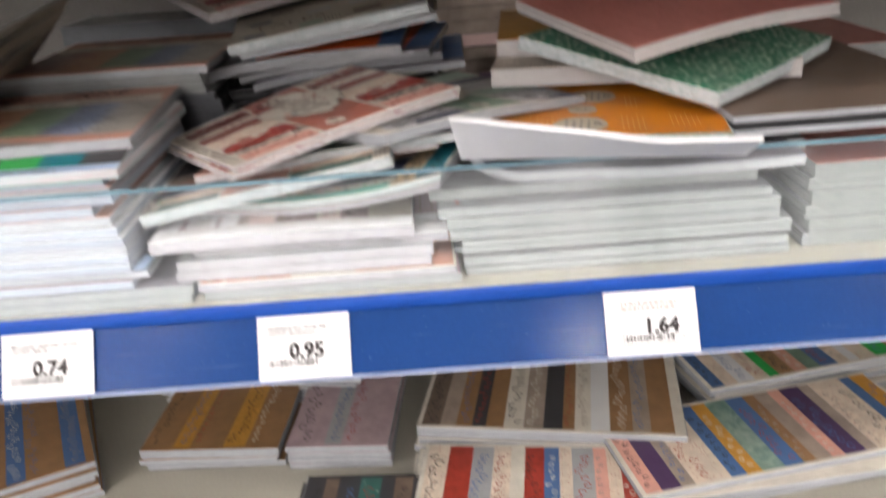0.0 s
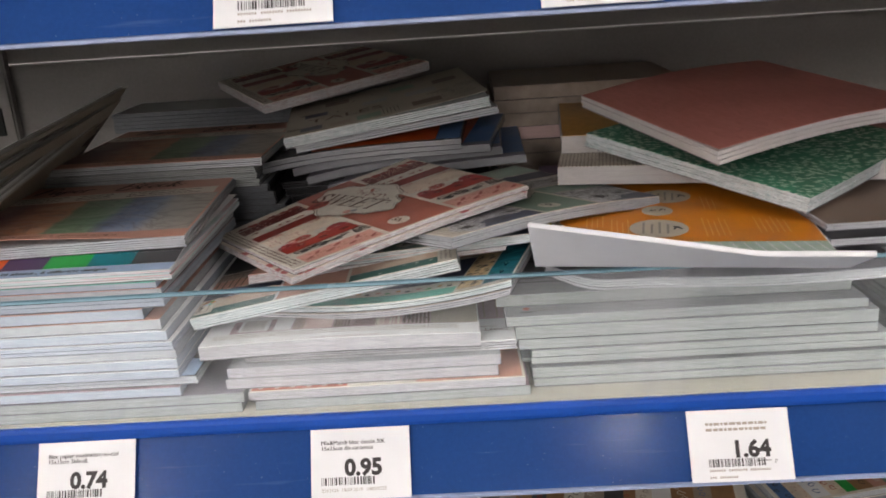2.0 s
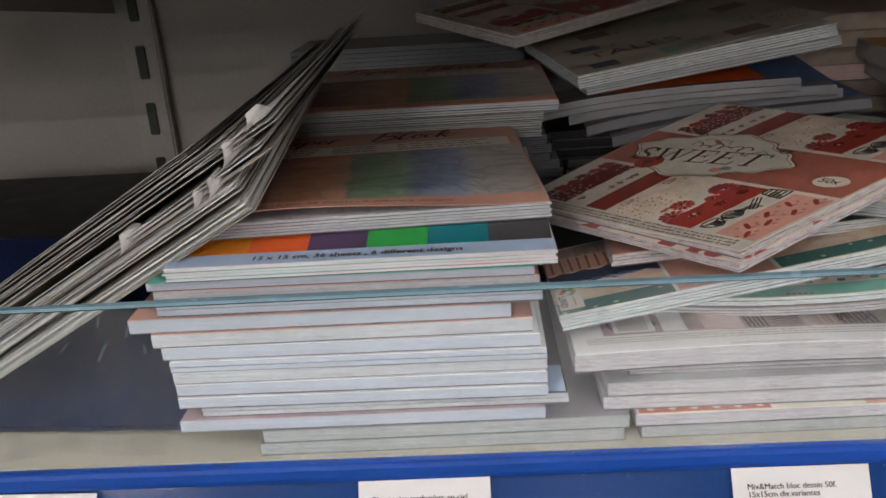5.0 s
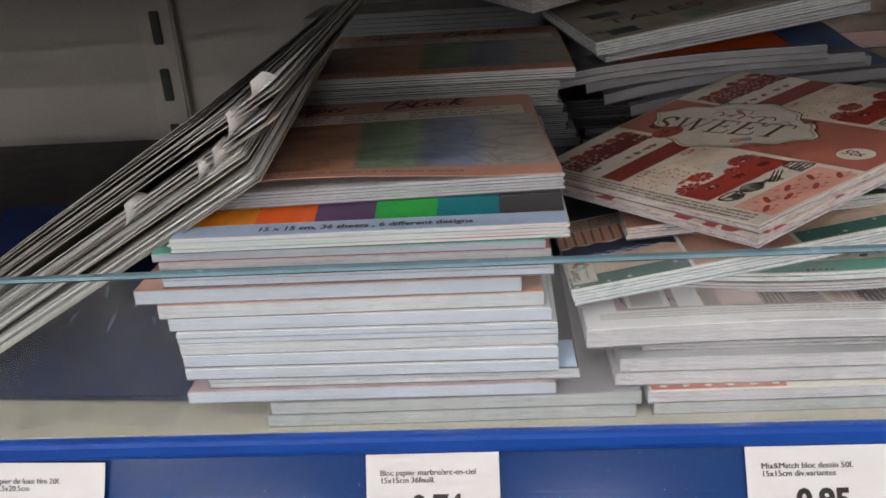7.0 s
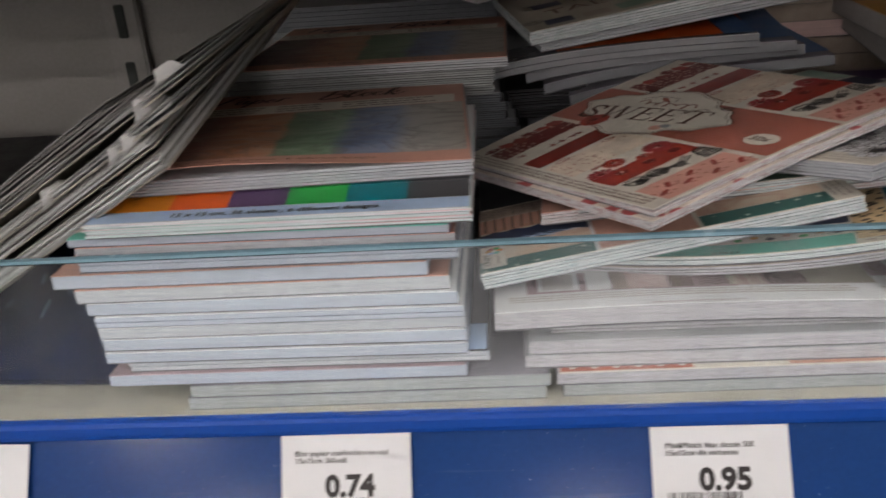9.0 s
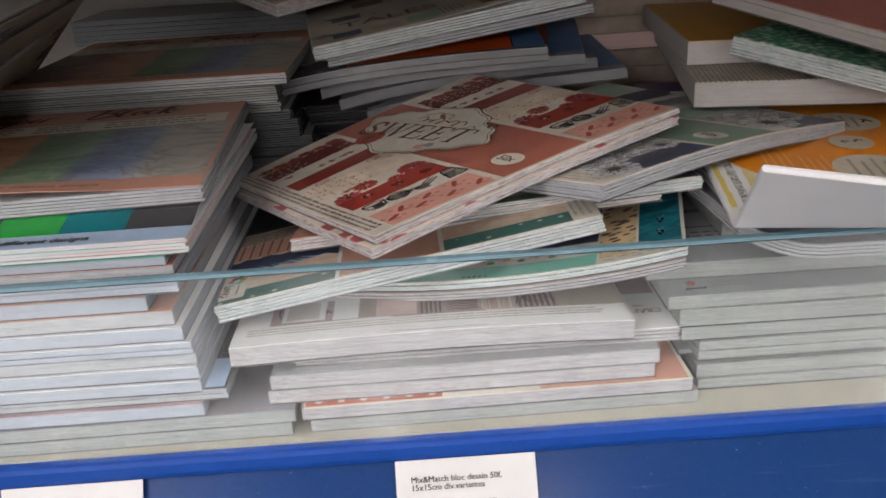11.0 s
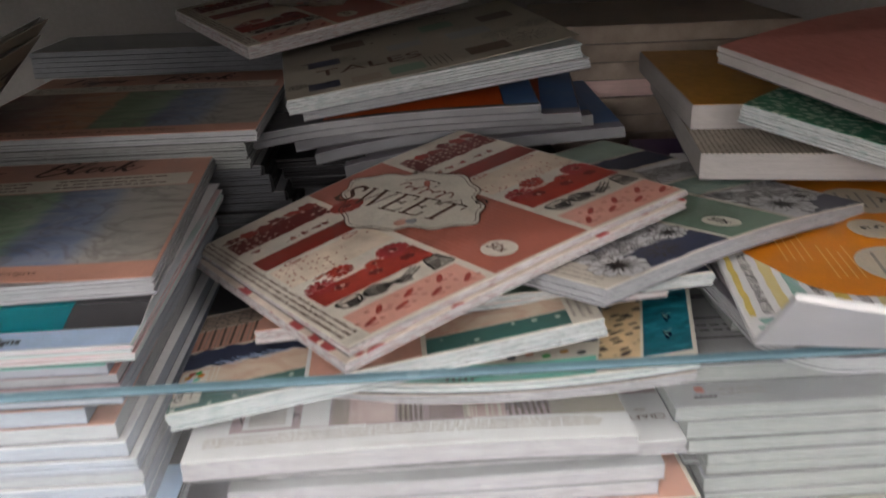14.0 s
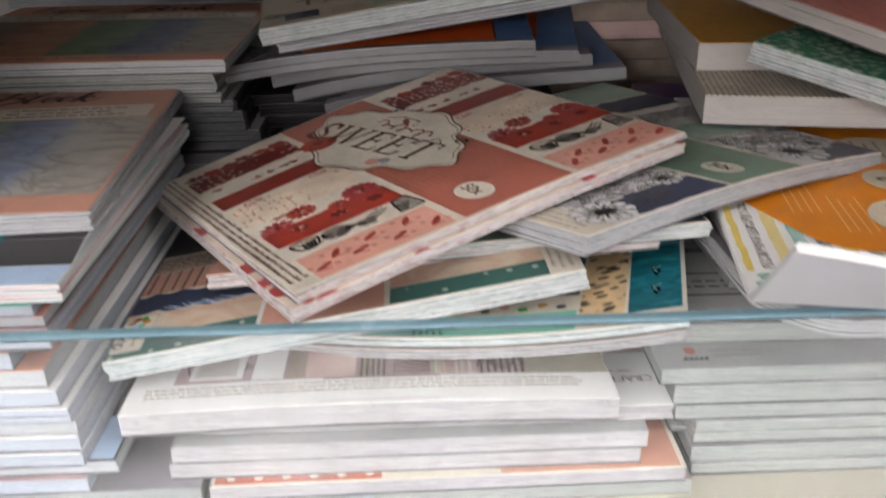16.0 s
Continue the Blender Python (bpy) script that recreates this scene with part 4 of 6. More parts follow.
def patch_art(c):
    """A taupe cover with loose squares, a dark title and drawn flowers."""
    rng = random.Random(15)
    for x, y, w, d, m in ((0.012, 0.008, 0.016, 0.015, NAVY), (0.034, 0.007, 0.015, 0.014, TAUPE), (0.054, 0.008, 0.018, 0.017, SAGE), (0.096, 0.012, 0.022, 0.018, UMBER),
                          (0.014, 0.062, 0.018, 0.016, NAVY), (0.060, 0.066, 0.020, 0.016, GREYCARD), (0.095, 0.060, 0.024, 0.02, GREYCARD), (0.030, 0.100, 0.02, 0.02, UMBER), (0.085, 0.100, 0.02, 0.02, SAGE), (0.120, 0.090, 0.02, 0.02, UMBER)):
        c.strip("printed_square", x, x + w, y, y + d, m, 0, 0.0006, x * 90, 12)
    c.text("TALES", 0.017, 0.036, 0.0215, BROWNINK, 0, 2)
    for k in range(5):
        c.strokes("ruled_line", [[(0.074 + k * 0.0028, 0.008), (0.074 + k * 0.0028, 0.030)]], 0.0005, INK, 1)
    for x, y, r in ((0.132, 0.026, 0.013), (0.120, 0.048, 0.010), (0.006, 0.022, 0.006), (0.141, 0.055, 0.009)):
        c.strokes("flower_drawing", [[(x + r * 0.2 * math.cos(a), y + r * 0.2 * math.sin(a)), (x + r * math.cos(a - 0.2), y + r * math.sin(a - 0.2)), (x + r * math.cos(a + 0.2), y + r * math.sin(a + 0.2)), (x + r * 0.2 * math.cos(a), y + r * 0.2 * math.sin(a))] for a in [k * 0.7 for k in range(9)]], 0.0004, INK, 1)
    for k in range(14):
        x, y = rng.uniform(0.01, 0.14), rng.uniform(0.003, 0.14)
        c.disc("leaf_print", x, y, 0.0024, 0.0010, rng.choice((INK, UMBER, SAGE)), 1, 0.2, 3, 14, rng.random() * 3)


def lined_art(c):
    """A pale cover with ruled lines and the word CRAFT, seen upside down."""
    c.strip("grey_panel", 0.100, 0.148, 0.030, 0.148, MAUVE, 0)
    for k in range(6):
        c.strokes("ruled_line", [[(0.104 + k * 0.0075, 0.032), (0.104 + k * 0.0075, 0.146)]], 0.0010, TAUPE, 1)
    c.text("CRAFT", 0.147, 0.0160, 0.0048, BROWNINK, 180, 1)
    c.strokes("small_print", [[(0.118 + k * 0.006, 0.019), (0.1225 + k * 0.006, 0.019)] for k in range(4)], 0.0008, FAINTINK, 1)


def mauve_art(c):
    mauve_strips(c)
    c.strip("cream_margin", 0.001, 0.149, 0.001, 0.0125, PAPER, 3)
    v, f = [], []
    rng = random.Random(4)
    for row in (0.0062, 0.0082, 0.0102):
        x = 0.006
        while x < 0.14:
            run = rng.uniform(0.001, 0.004)
            b = len(v)
            v += [(px, py, c.lift(px, py, 4)) for px, py in ((x, row), (x + run, row), (x + run, row + 0.0008), (x, row + 0.0008))]
            f.append((b, b + 1, b + 2, b + 3))
            x += run + 0.0006
    for k in range(16):
        x, b = 0.02 + k * 0.0008, len(v)
        v += [(px, py, c.lift(px, py, 4)) for px, py in ((x, 0.0165), (x + 0.0004, 0.0165), (x + 0.0004, 0.030), (x, 0.030))]
        f.append((b, b + 1, b + 2, b + 3))
    put("small_print", mesh_of("small_print", v, f, FAINTINK), c.ob)
    c.strip("printed_patch", 0.018, 0.035, 0.015, 0.0315, PAPER, 3)
    for x0, x1, m in ((0.038, 0.048, PAPER), (0.049, 0.055, TAUPE), (0.072, 0.076, TAUPE), (0.095, 0.109, CREAM)):
        c.strip("printed_patch", x0, x1, 0.014, 0.045, m, 3)
    c.strip("rose_patch", 0.050, 0.071, 0.0135, 0.060, BLUSH, 3)
    c.strip("rose_patch", 0.097, 0.110, 0.0135, 0.060, BLUSH, 3)
    c.strip("pale_patch", 0.126, 0.152, 0.0135, 0.060, BEIGECARD, 3)
    lines = [[(0.1115 + k * 0.0022, 0.0135), (0.1115 + k * 0.0022, 0.058)] for k in range(7)] + [[(0.073 + k * 0.0018, 0.0135), (0.073 + k * 0.0018, 0.040)] for k in range(5)]
    c.strokes("line_drawing", lines, 0.0009, UMBER, 4)
    c.strokes("chevron_print", [[(0.083, 0.0145 + k * 0.0022), (0.0865, 0.0162 + k * 0.0022), (0.090, 0.0145 + k * 0.0022), (0.0935, 0.0162 + k * 0.0022), (0.0965, 0.0145 + k * 0.0022)] for k in range(10)], 0.0007, UMBER, 4)


def hide_art(c):
    """Mint with letters, animal skin and teal brush strokes, with a line of print along the front."""
    c.strip("teal_strip", 0.1328, 0.1484, 0.0052, 0.148, TEAL, 0)
    c.strip("skin_strip", 0.1180, 0.1318, 0.0045, 0.148, HIDE, 0)
    c.strip("mint_strip", 0.002, 0.1172, 0.0006, 0.0112, MINT, 0)
    c.strip("navy_strip", 0.002, 0.1172, 0.022, 0.06, NAVY, 0, 0.002)
    c.strip("peach_strip", 0.002, 0.1172, 0.065, 0.14, PEACH, 0, 0.002)
    for k in range(11):
        c.disc("dot_print", 0.050 + k * 0.0062, 0.0142 + 0.0020 * (k % 2), 0.0017, 0.0015, (GREEN, OCHRE, CHARCOAL, PEACH)[k % 4], 1, 0, 1, 14)
    lines = [[(0.1335 + 0.0006 * math.sin(k * 2.1), 0.010 + 0.0045 * k), (0.1395, 0.0115 + 0.0045 * k), (0.1455, 0.0095 + 0.0046 * k)] for k in range(9)]
    tagged(c.strokes("brush_line", lines, 0.0007, PETROL, 1), kind="stuff")
    for y in (0.0180, 0.0310):
        c.disc("feather_print", 0.1408, y, 0.0012, 0.0032, NAVYBACK, 2, 0.25, 3, 18, 0.2)
        c.strokes("feather_print", [[(0.1396, y + 0.0030), (0.1408, y + 0.0012), (0.1424, y + 0.0034)], [(0.1400, y + 0.0008), (0.1412, y - 0.0012)]], 0.0004, PALEMINT, 3)
    c.strokes("small_print", [[(0.120 + k * 0.0052, 0.0018 + 0.0016 * (k % 2)), (0.1238 + k * 0.0052, 0.0018 + 0.0016 * (k % 2))] for k in range(5)], 0.0008, FAINTINK, 2)
    c.strokes("print_block", [[(0.066 + k * 0.0022, 0.0012), (0.066 + k * 0.0022, 0.0030)] for k in range(5)], 0.0012, CHARCOAL, 2)


def craft_art(c):
    """Strips of dotted pine, a washed sky, navy brush, rose slats and grey flowers; a peach band; print along one side."""
    rng = random.Random(12)
    c.strip("pine_strip", 0.0003, 0.0472, -0.0001, 0.0104, PINE, 0)
    c.strip("wash_strip", 0.0003, 0.0472, 0.0106, 0.0262, WASH, 0)
    c.strip("navy_strip", 0.0003, 0.0472, 0.0262, 0.0405, NAVY, 1, 0.0026, 7.0, 60)
    c.strip("slat_strip", 0.0003, 0.0472, 0.0410, 0.0580, PEACH, 0)
    c.strokes("slat_print", [[(0.003 + k * 0.0042 + rng.uniform(-0.0005, 0.0005), 0.0415), (0.003 + k * 0.0042, 0.0575)] for k in range(11)], 0.0011, UMBER, 2)
    c.strokes("grain_print", [[(0.005 + k * 0.0042, 0.0415), (0.0053 + k * 0.0042, 0.0575)] for k in range(10)], 0.0004, TAUPE, 2)
    c.strip("flower_strip", 0.0003, 0.0472, 0.0584, 0.0720, TAUPE, 0)
    c.strokes("twig_print", [squiggle(rng, 0.003 + 0.0048 * (k % 9), 0.0615 + 0.0035 * (k // 9), 0.0026, 6) for k in range(27)], 0.0004, CHARCOAL, 2)
    c.strip("dark_strip", 0.0003, 0.0472, 0.0730, 0.148, CHARCOAL, 0, 0.0006)
    c.strokes("brush_hair", [[(0.012 + k * 0.0016, 0.0285 + 0.0010 * math.sin(k * 1.7)), (0.0155 + k * 0.0018, 0.0248 + 0.0013 * math.cos(k))] for k in range(15)], 0.0004, SKY, 3)
    c.strip("cream_line", 0.0472, 0.0486, 0.0, 0.148, PAPER, 0)
    c.strip("peach_band", 0.0488, 0.0878, 0.0006, 0.148, PEACH, 0)
    c.strip("pine_strip", 0.0896, 0.1392, 0.0006, 0.0112, PINE, 0)
    c.strip("wash_strip", 0.0896, 0.1392, 0.0116, 0.0300, WASH, 0)
    c.strip("navy_strip", 0.0896, 0.1392, 0.0305, 0.0450, NAVY, 0, 0.002)
    margin_print(c, 0.1406, 3, 0.0026, 0.003, 0.146, FAINTINK, 9)
    c.strip("logo_patch", 0.0012, 0.0112, 0.0030, 0.0240, CREAM, 2, 0.0, 0, 14)
    c.strokes("ruled_line", [[(0.0128 + 0.0016 * k, 0.0105), (0.0128 + 0.0016 * k, 0.0250)] for k in range(2)], 0.0005, CREAM, 2)
    for k, m in enumerate((ORANGE, GREEN, RED, OCHRE, SKY, MINT)):
        c.disc("logo_petal", 0.0062 + 0.0024 * math.cos(k * 1.047), 0.0198 + 0.0026 * math.sin(k * 1.047), 0.0014, 0.0014, m, 4, 0, 1, 12)
    c.text("CRAFT", 0.0046, 0.0052, 0.0040, INK, 90, 4, 0.0, 0.95, 0.0001)
    c.strokes("small_print", [[(0.0078, 0.006), (0.0078, 0.0145)]], 0.0008, FAINTINK, 4)


# brush letters in units of their height: (weight of the stroke, its turning points)
SCRIPT_B = ((1.0, ((0.30, 1.0), (0.18, 0.5), (0.05, 0.05))), (0.45, ((0.05, 0.75), (0.3, 1.0), (0.6, 1.05), (0.75, 0.88), (0.58, 0.62), (0.3, 0.54))), (0.8, ((0.3, 0.54), (0.66, 0.48), (0.72, 0.25), (0.5, 0.02), (0.2, -0.08), (0.0, 0.06))))
SCRIPT_P = SCRIPT_B[:2]
SCRIPT_L = ((0.4, ((0.0, 0.15), (0.28, 0.55), (0.45, 0.98), (0.34, 1.05), (0.22, 0.75))), (1.0, ((0.22, 0.75), (0.14, 0.3), (0.18, 0.05), (0.3, 0.06))), (0.4, ((0.3, 0.06), (0.55, 0.35))))
SCRIPT_O = ((0.75, ((0.2, 0.5), (0.06, 0.4), (0.04, 0.15), (0.16, 0.04))), (0.45, ((0.16, 0.04), (0.3, 0.2), (0.28, 0.45), (0.2, 0.5), (0.42, 0.4))))
SCRIPT_C = ((0.45, ((0.26, 0.42), (0.2, 0.5), (0.12, 0.48))), (0.8, ((0.12, 0.48), (0.02, 0.28), (0.08, 0.06))), (0.4, ((0.08, 0.06), (0.24, 0.1), (0.42, 0.32))))
SCRIPT_K = ((0.4, ((0.0, 0.3), (0.24, 0.85), (0.22, 1.05), (0.12, 0.88))), (1.0, ((0.12, 0.88), (0.06, 0.4), (0.02, 0.0))), (0.5, ((0.06, 0.3), (0.3, 0.52), (0.34, 0.4), (0.14, 0.28))), (0.9, ((0.14, 0.28), (0.3, 0.04), (0.38, 0.04))), (0.4, ((0.38, 0.04), (0.66, 0.38))))
SCRIPT_A = ((0.75, SCRIPT_O[0][1]), (0.45, ((0.16, 0.04), (0.3, 0.3), (0.34, 0.5))), (0.9, ((0.34, 0.5), (0.28, 0.2), (0.34, 0.04))), (0.4, ((0.34, 0.04), (0.5, 0.3))))
SCRIPT_LOW_P = ((1.0, ((0.1, 0.5), (0.04, 0.1), (-0.06, -0.4))), (0.5, ((0.04, 0.2), (0.2, 0.5), (0.34, 0.36), (0.24, 0.06), (0.06, 0.1))), (0.4, ((0.24, 0.06), (0.46, 0.3))))
SCRIPT_E = ((0.45, ((0.0, 0.2), (0.2, 0.3), (0.24, 0.46), (0.14, 0.5))), (0.8, ((0.14, 0.5), (0.04, 0.3), (0.1, 0.05))), (0.4, ((0.1, 0.05), (0.26, 0.1), (0.4, 0.3))))
SCRIPT_R = ((0.9, ((0.08, 0.52), (0.04, 0.25), (0.0, 0.0))), (0.45, ((0.04, 0.3), (0.16, 0.5), (0.3, 0.46), (0.4, 0.5))))
SCRIPT_BLOCK = ((0.0, SCRIPT_B), (0.74, SCRIPT_L), (1.28, SCRIPT_O), (1.68, SCRIPT_C), (2.10, SCRIPT_K))
SCRIPT_PAPER = ((0.0, SCRIPT_P), (0.62, SCRIPT_A), (1.12, SCRIPT_LOW_P), (1.58, SCRIPT_E), (1.98, SCRIPT_R))


def brush_script(c, word, x, y, size):
    """A word written with a broad brush: rounded strokes, heavy on the way down."""
    for at, letter in word:
        v, f = [], []
        for weight, turns in letter:
            line = []
            for i in range(len(turns) - 1):
                a, b, d, e = (Vector(turns[max(0, min(len(turns) - 1, k))]) for k in (i - 1, i, i + 1, i + 2))
                for n in range(5):
                    t = n / 5
                    line.append(0.5 * (2 * b + (d - a) * t + (2 * a - 5 * b + 4 * d - e) * t * t + (3 * b - a - 3 * d + e) * t ** 3))
            line.append(Vector(turns[-1]))
            for i, q in enumerate(line):
                way = line[min(i + 1, len(line) - 1)] - line[max(i - 1, 0)]
                swell = 0.6 + 0.4 * math.sin(math.pi * i / (len(line) - 1))
                side = Vector((-way.y, way.x)).normalized() * 0.075 * weight * swell
                for g in (q + side, q - side):
                    px, py = x + (at + g.x + 0.22 * g.y) * size, y + g.y * size * 1.05
                    v.append((px, py, c.lift(px, py, 1)))
                if i:
                    n = len(v)
                    f.append((n - 4, n - 3, n - 1, n - 2))
        put("script_letter", mesh_of("script_letter", v, f, SCRIPTINK), c.ob)


def blocks_art(c):
    """A cover with a script title, a strip of small print and five marbled colours."""
    c.strip("info_strip", 0.001, 0.1445, 0.1008, 0.1182, CREAM, 0)
    c.strip("marble_print", 0.0015, 0.1485, 0.0140, 0.0998, WATERCOLOUR, 0, 0.0004, 3.0, 30)
    c.text("15 x 15 cm, 36 sheets , 6 different designs", 0.026, 0.0055, 0.0050, BROWNINK, 0, 1)
    brush_script(c, SCRIPT_PAPER, 0.0145, 0.1258, 0.0168)
    brush_script(c, SCRIPT_BLOCK, 0.0715, 0.1258, 0.0168)
    rng = random.Random(2)
    v, f = [], []
    for row in (0.1038, 0.1085, 0.1133):
        for x0, long in ((0.006, 0.005), (0.014, 0.028), (0.052, 0.022), (0.086, 0.005), (0.0935, rng.uniform(0.028, 0.040))):
            x, end = x0, x0 + long
            while x < end:
                run = rng.uniform(0.002, 0.006)
                b = len(v)
                v += [(px, py, c.lift(px, py, 1)) for px, py in ((x, row), (x + run, row), (x + run, row + 0.0015), (x, row + 0.0015))]
                f.append((b, b + 1, b + 2, b + 3))
                x += run + 0.0009
    put("small_print", mesh_of("small_print", v, f, BROWNINK), c.ob)


def rainbow_art(c):
    c.strip("text_strip", 0.0005, 0.1495, 0.0005, 0.0120, SKY, 0)
    c.text("15 x 15 cm, 36 sheets , 6 different designs", 0.033, 0.0038, 0.0056, INK, 0, 2, 0, 0.86, 0.00016)
    EDGES = (0.0005, 0.030, 0.0535, 0.077, 0.101, 0.125, 0.1495)
    cols = (ORANGE, RUST, PURPLE, GREEN, PETROL, CHARCOAL)
    for i, m in enumerate(cols):
        for y0, y1 in ((0.0122, 0.0249), (0.0250, 0.06)):
            c.strip("colour_square", EDGES[i], EDGES[i + 1], y0, y1, m, 0)


def poster_art(c):
    """A rounded orange panel over brush stripes, with pale round badges; a washed flower by the crease."""
    x = 0.0016
    for k, (wid, m) in enumerate(((0.0022, YELLOW), (0.0034, SCRAWL), (0.0040, BUTTER), (0.0044, DUCKEGG), (0.0036, SCRAWL), (0.0046, YELLOW), (0.0036, SCRAWL), (0.0044, BUTTER)) * 2):
        c.strip("brush_stripe", x, x + wid, 0.0600 + 0.002 * (k % 2), 0.134, m, 0, 0.0007, k * 2.0, 40, "x")
        x += wid + 0.0026
    for px, py, rx, ry, m in ((0.0070, 0.0572, 0.0036, 0.0018, DUCKEGG), (0.0120, 0.0560, 0.0036, 0.0020, DUCKEGG), (0.0095, 0.0585, 0.0022, 0.0012, TEAL), (0.0050, 0.0525, 0.0030, 0.0012, DUCKEGG)):
        c.disc("washed_flower", px, py, rx, ry, m, 1, 0.2, 3, 24, 0.4)
    c.strokes("small_print", [[(0.0110, 0.0520), (0.0132, 0.0532), (0.0142, 0.0514), (0.0118, 0.0508), (0.0110, 0.0520)]], 0.0006, INK, 2)
    edge = [(0.0085, 0.1150), (0.0122, 0.1075), (0.0161, 0.1006), (0.0192, 0.0948), (0.0225, 0.0890), (0.0262, 0.0836), (0.0320, 0.0790), (0.0420, 0.0765), (0.0600, 0.0765)]
    c.poly("orange_panel", edge + [(c.w - 0.001, 0.0800), (c.w - 0.001, c.d - 0.002), (0.0085, c.d - 0.002)], ORANGE, 1)
    for x, y, rx, ry in ((0.0635, 0.1030, 0.0160, 0.0170), (0.0645, 0.1385, 0.0090, 0.0105), (0.0705, 0.1720, 0.0160, 0.0160)):
        c.disc("pale_badge", x, y, rx, ry, BADGE, 2, 0, 1, 44)
        if rx > 0.01:
            c.strokes("badge_print", [[(x + rx * q, y - ry * 0.62), (x + rx * q + 0.001, y + ry * (0.62 - 0.2 * (k % 2)))] for k, q in enumerate((-0.55, -0.27, 0.0, 0.27))], 0.0013, PENCIL, 4)
            c.strokes("badge_sign", [[(x + rx * 0.50, y - 0.003), (x + rx * 0.62, y + 0.003), (x + rx * 0.78, y - 0.002), (x + rx * 0.50, y + 0.003)]], 0.0012, CHARCOAL, 4)
        else:
            c.strokes("badge_sign", [squiggle(random.Random(4), x - 0.002, y, 0.0022, 6), squiggle(random.Random(5), x + 0.003, y + 0.001, 0.0022, 6)], 0.0011, CHARCOAL, 4)
    for px, py, n, length in ((0.088, 0.088, 5, 0.034), (0.116, 0.094, 6, 0.030), (0.092, 0.140, 3, 0.03), (0.024, 0.104, 4, 0.026), (0.038, 0.090, 4, 0.030)):
        c.strokes("print_block", [[(px + k * 0.003, py + 0.001 * (k % 2)), (px + k * 0.003, py + length - 0.003 * (k % 3))] for k in range(n)], 0.0006, APRICOT, 3)
    c.strip("mint_panel", 0.066, c.w - 0.001, 0.0545, 0.0790, PALEMINT, 2)
    c.strokes("leaf_drawing", [[(0.068 + k * 0.0060, 0.0780), (0.0700 + k * 0.0060, 0.0680), (0.0736 + k * 0.0060, 0.0560)] for k in range(13)], 0.0006, PAPER, 3)


# ---- the stack of marbled paper blocks ----
RNG = random.Random(11)
G1 = "stacked paper blocks"
for k in range(2):
    pad(pose(-0.3010 + 0.0015 * k, 0.4425, SHELF + 0.006 * (k + 1), 0, 0, 0.6), edge=GREY_EDGE, cover=PLUMGREY, label="pale block of sheets lying at the bottom of the stack", group=G1, rng=RNG, layers=1)
STACK = (  # top, left edge, front, cover
    (1.3040, -0.3330, 0.4430, MAUVE), (1.3095, -0.3235, 0.4445, CHARCOAL), (1.3150, -0.3320, 0.4425, PAPER), (1.3210, -0.3322, 0.4430, PAPER), (1.3265, -0.3320, 0.4425, PAPER), (1.3320, -0.3320, 0.4420, PAPER),
    (1.3380, -0.3345, 0.4425, PAPER), (1.3445, -0.3372, 0.4415, PEACH), (1.3510, -0.3455, 0.4420, PEACH), (1.3575, -0.3335, 0.4425, MAUVE), (1.3615, -0.3340, 0.4430, ROSE), (1.3655, -0.3362, 0.4425, MINT))
blue_strip = lambda c: c.strip("blue_strip", 0.001, 0.149, 0.0005, 0.022, SKY, 0)
low = 1.2982
for k, (high, left, front, cover) in enumerate(STACK):
    pad(pose(left, front, high - 0.0001, 0, 0, RNG.uniform(-0.4, 0.6)), h=high - low - 0.0003, edge=(BLUE_EDGE, WHITE_EDGE, BLUE_EDGE)[k % 3], cover=cover,
        label="block of white craft sheets in the stack behind the glass", group=G1, rng=RNG, layers=2 if k % 4 == 1 else 1, shift=0.0003, art=blue_strip if k == 1 else None)
    low = high
pad(pose(-0.3275, 0.4405, 1.3716, 0, 0, 0.5), h=0.0059, edge=RAINBOW_EDGE, cover=PAPER, art=rainbow_art, label="paper block with a blue strip and coloured squares", group=G1, rng=RNG, layers=4,
    lap=lambda x, y: 0.0026 * min(1, max(0, (y - 0.0125) / 0.0125)))
pad(pose(-0.3267, 0.4612, 1.3815, 0, 0, 3.4), h=0.0068, edge=WHITE_EDGE, cover=PEACH, art=blocks_art, label="marbled paper block with a peach cover and script title", group=G1, rng=RNG, layers=5,
    lap=lambda x, y: 0.0070 * max(0, 1 - y / 0.07) ** 2 * (0.35 + 0.65 * math.sin(math.pi * min(1, x / 0.13))) * (1 - x / 0.16))

# the second stack of blocks, further back
G2 = "rear paper blocks"
hh = 0.0062
n2 = 18
for k in range(n2):
    z = SHELF + hh * (k + 1)
    last = k == n2 - 1
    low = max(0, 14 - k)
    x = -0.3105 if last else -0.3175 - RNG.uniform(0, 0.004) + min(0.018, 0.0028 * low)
    # edges and covers darken down the stack: shade put into the colours
    block = pad(pose(x, 0.599 + (0.0, 0.0065, 0.0120, 0.0190)[min(3, n2 - 1 - k)] + min(0.022, 0.0045 * low), min(z, 1.3995), 0, 0, RNG.uniform(-0.6, 0.6)), h=hh - 0.0002, edge=WHITE_EDGE if k > 16 else GREY_EDGE if k > 13 else SHADED_EDGE,
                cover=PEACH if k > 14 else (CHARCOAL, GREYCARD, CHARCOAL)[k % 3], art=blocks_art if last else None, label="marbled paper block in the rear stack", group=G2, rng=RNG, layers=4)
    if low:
        # black strip down the right side of the lower blocks
        part("spine", box_bm(0.1492, 0.1516, 0.0005, 0.1495, 0.0002, hh - 0.0006, 0.0006), BLACKCARD, block, "black strip along the right side of the block")
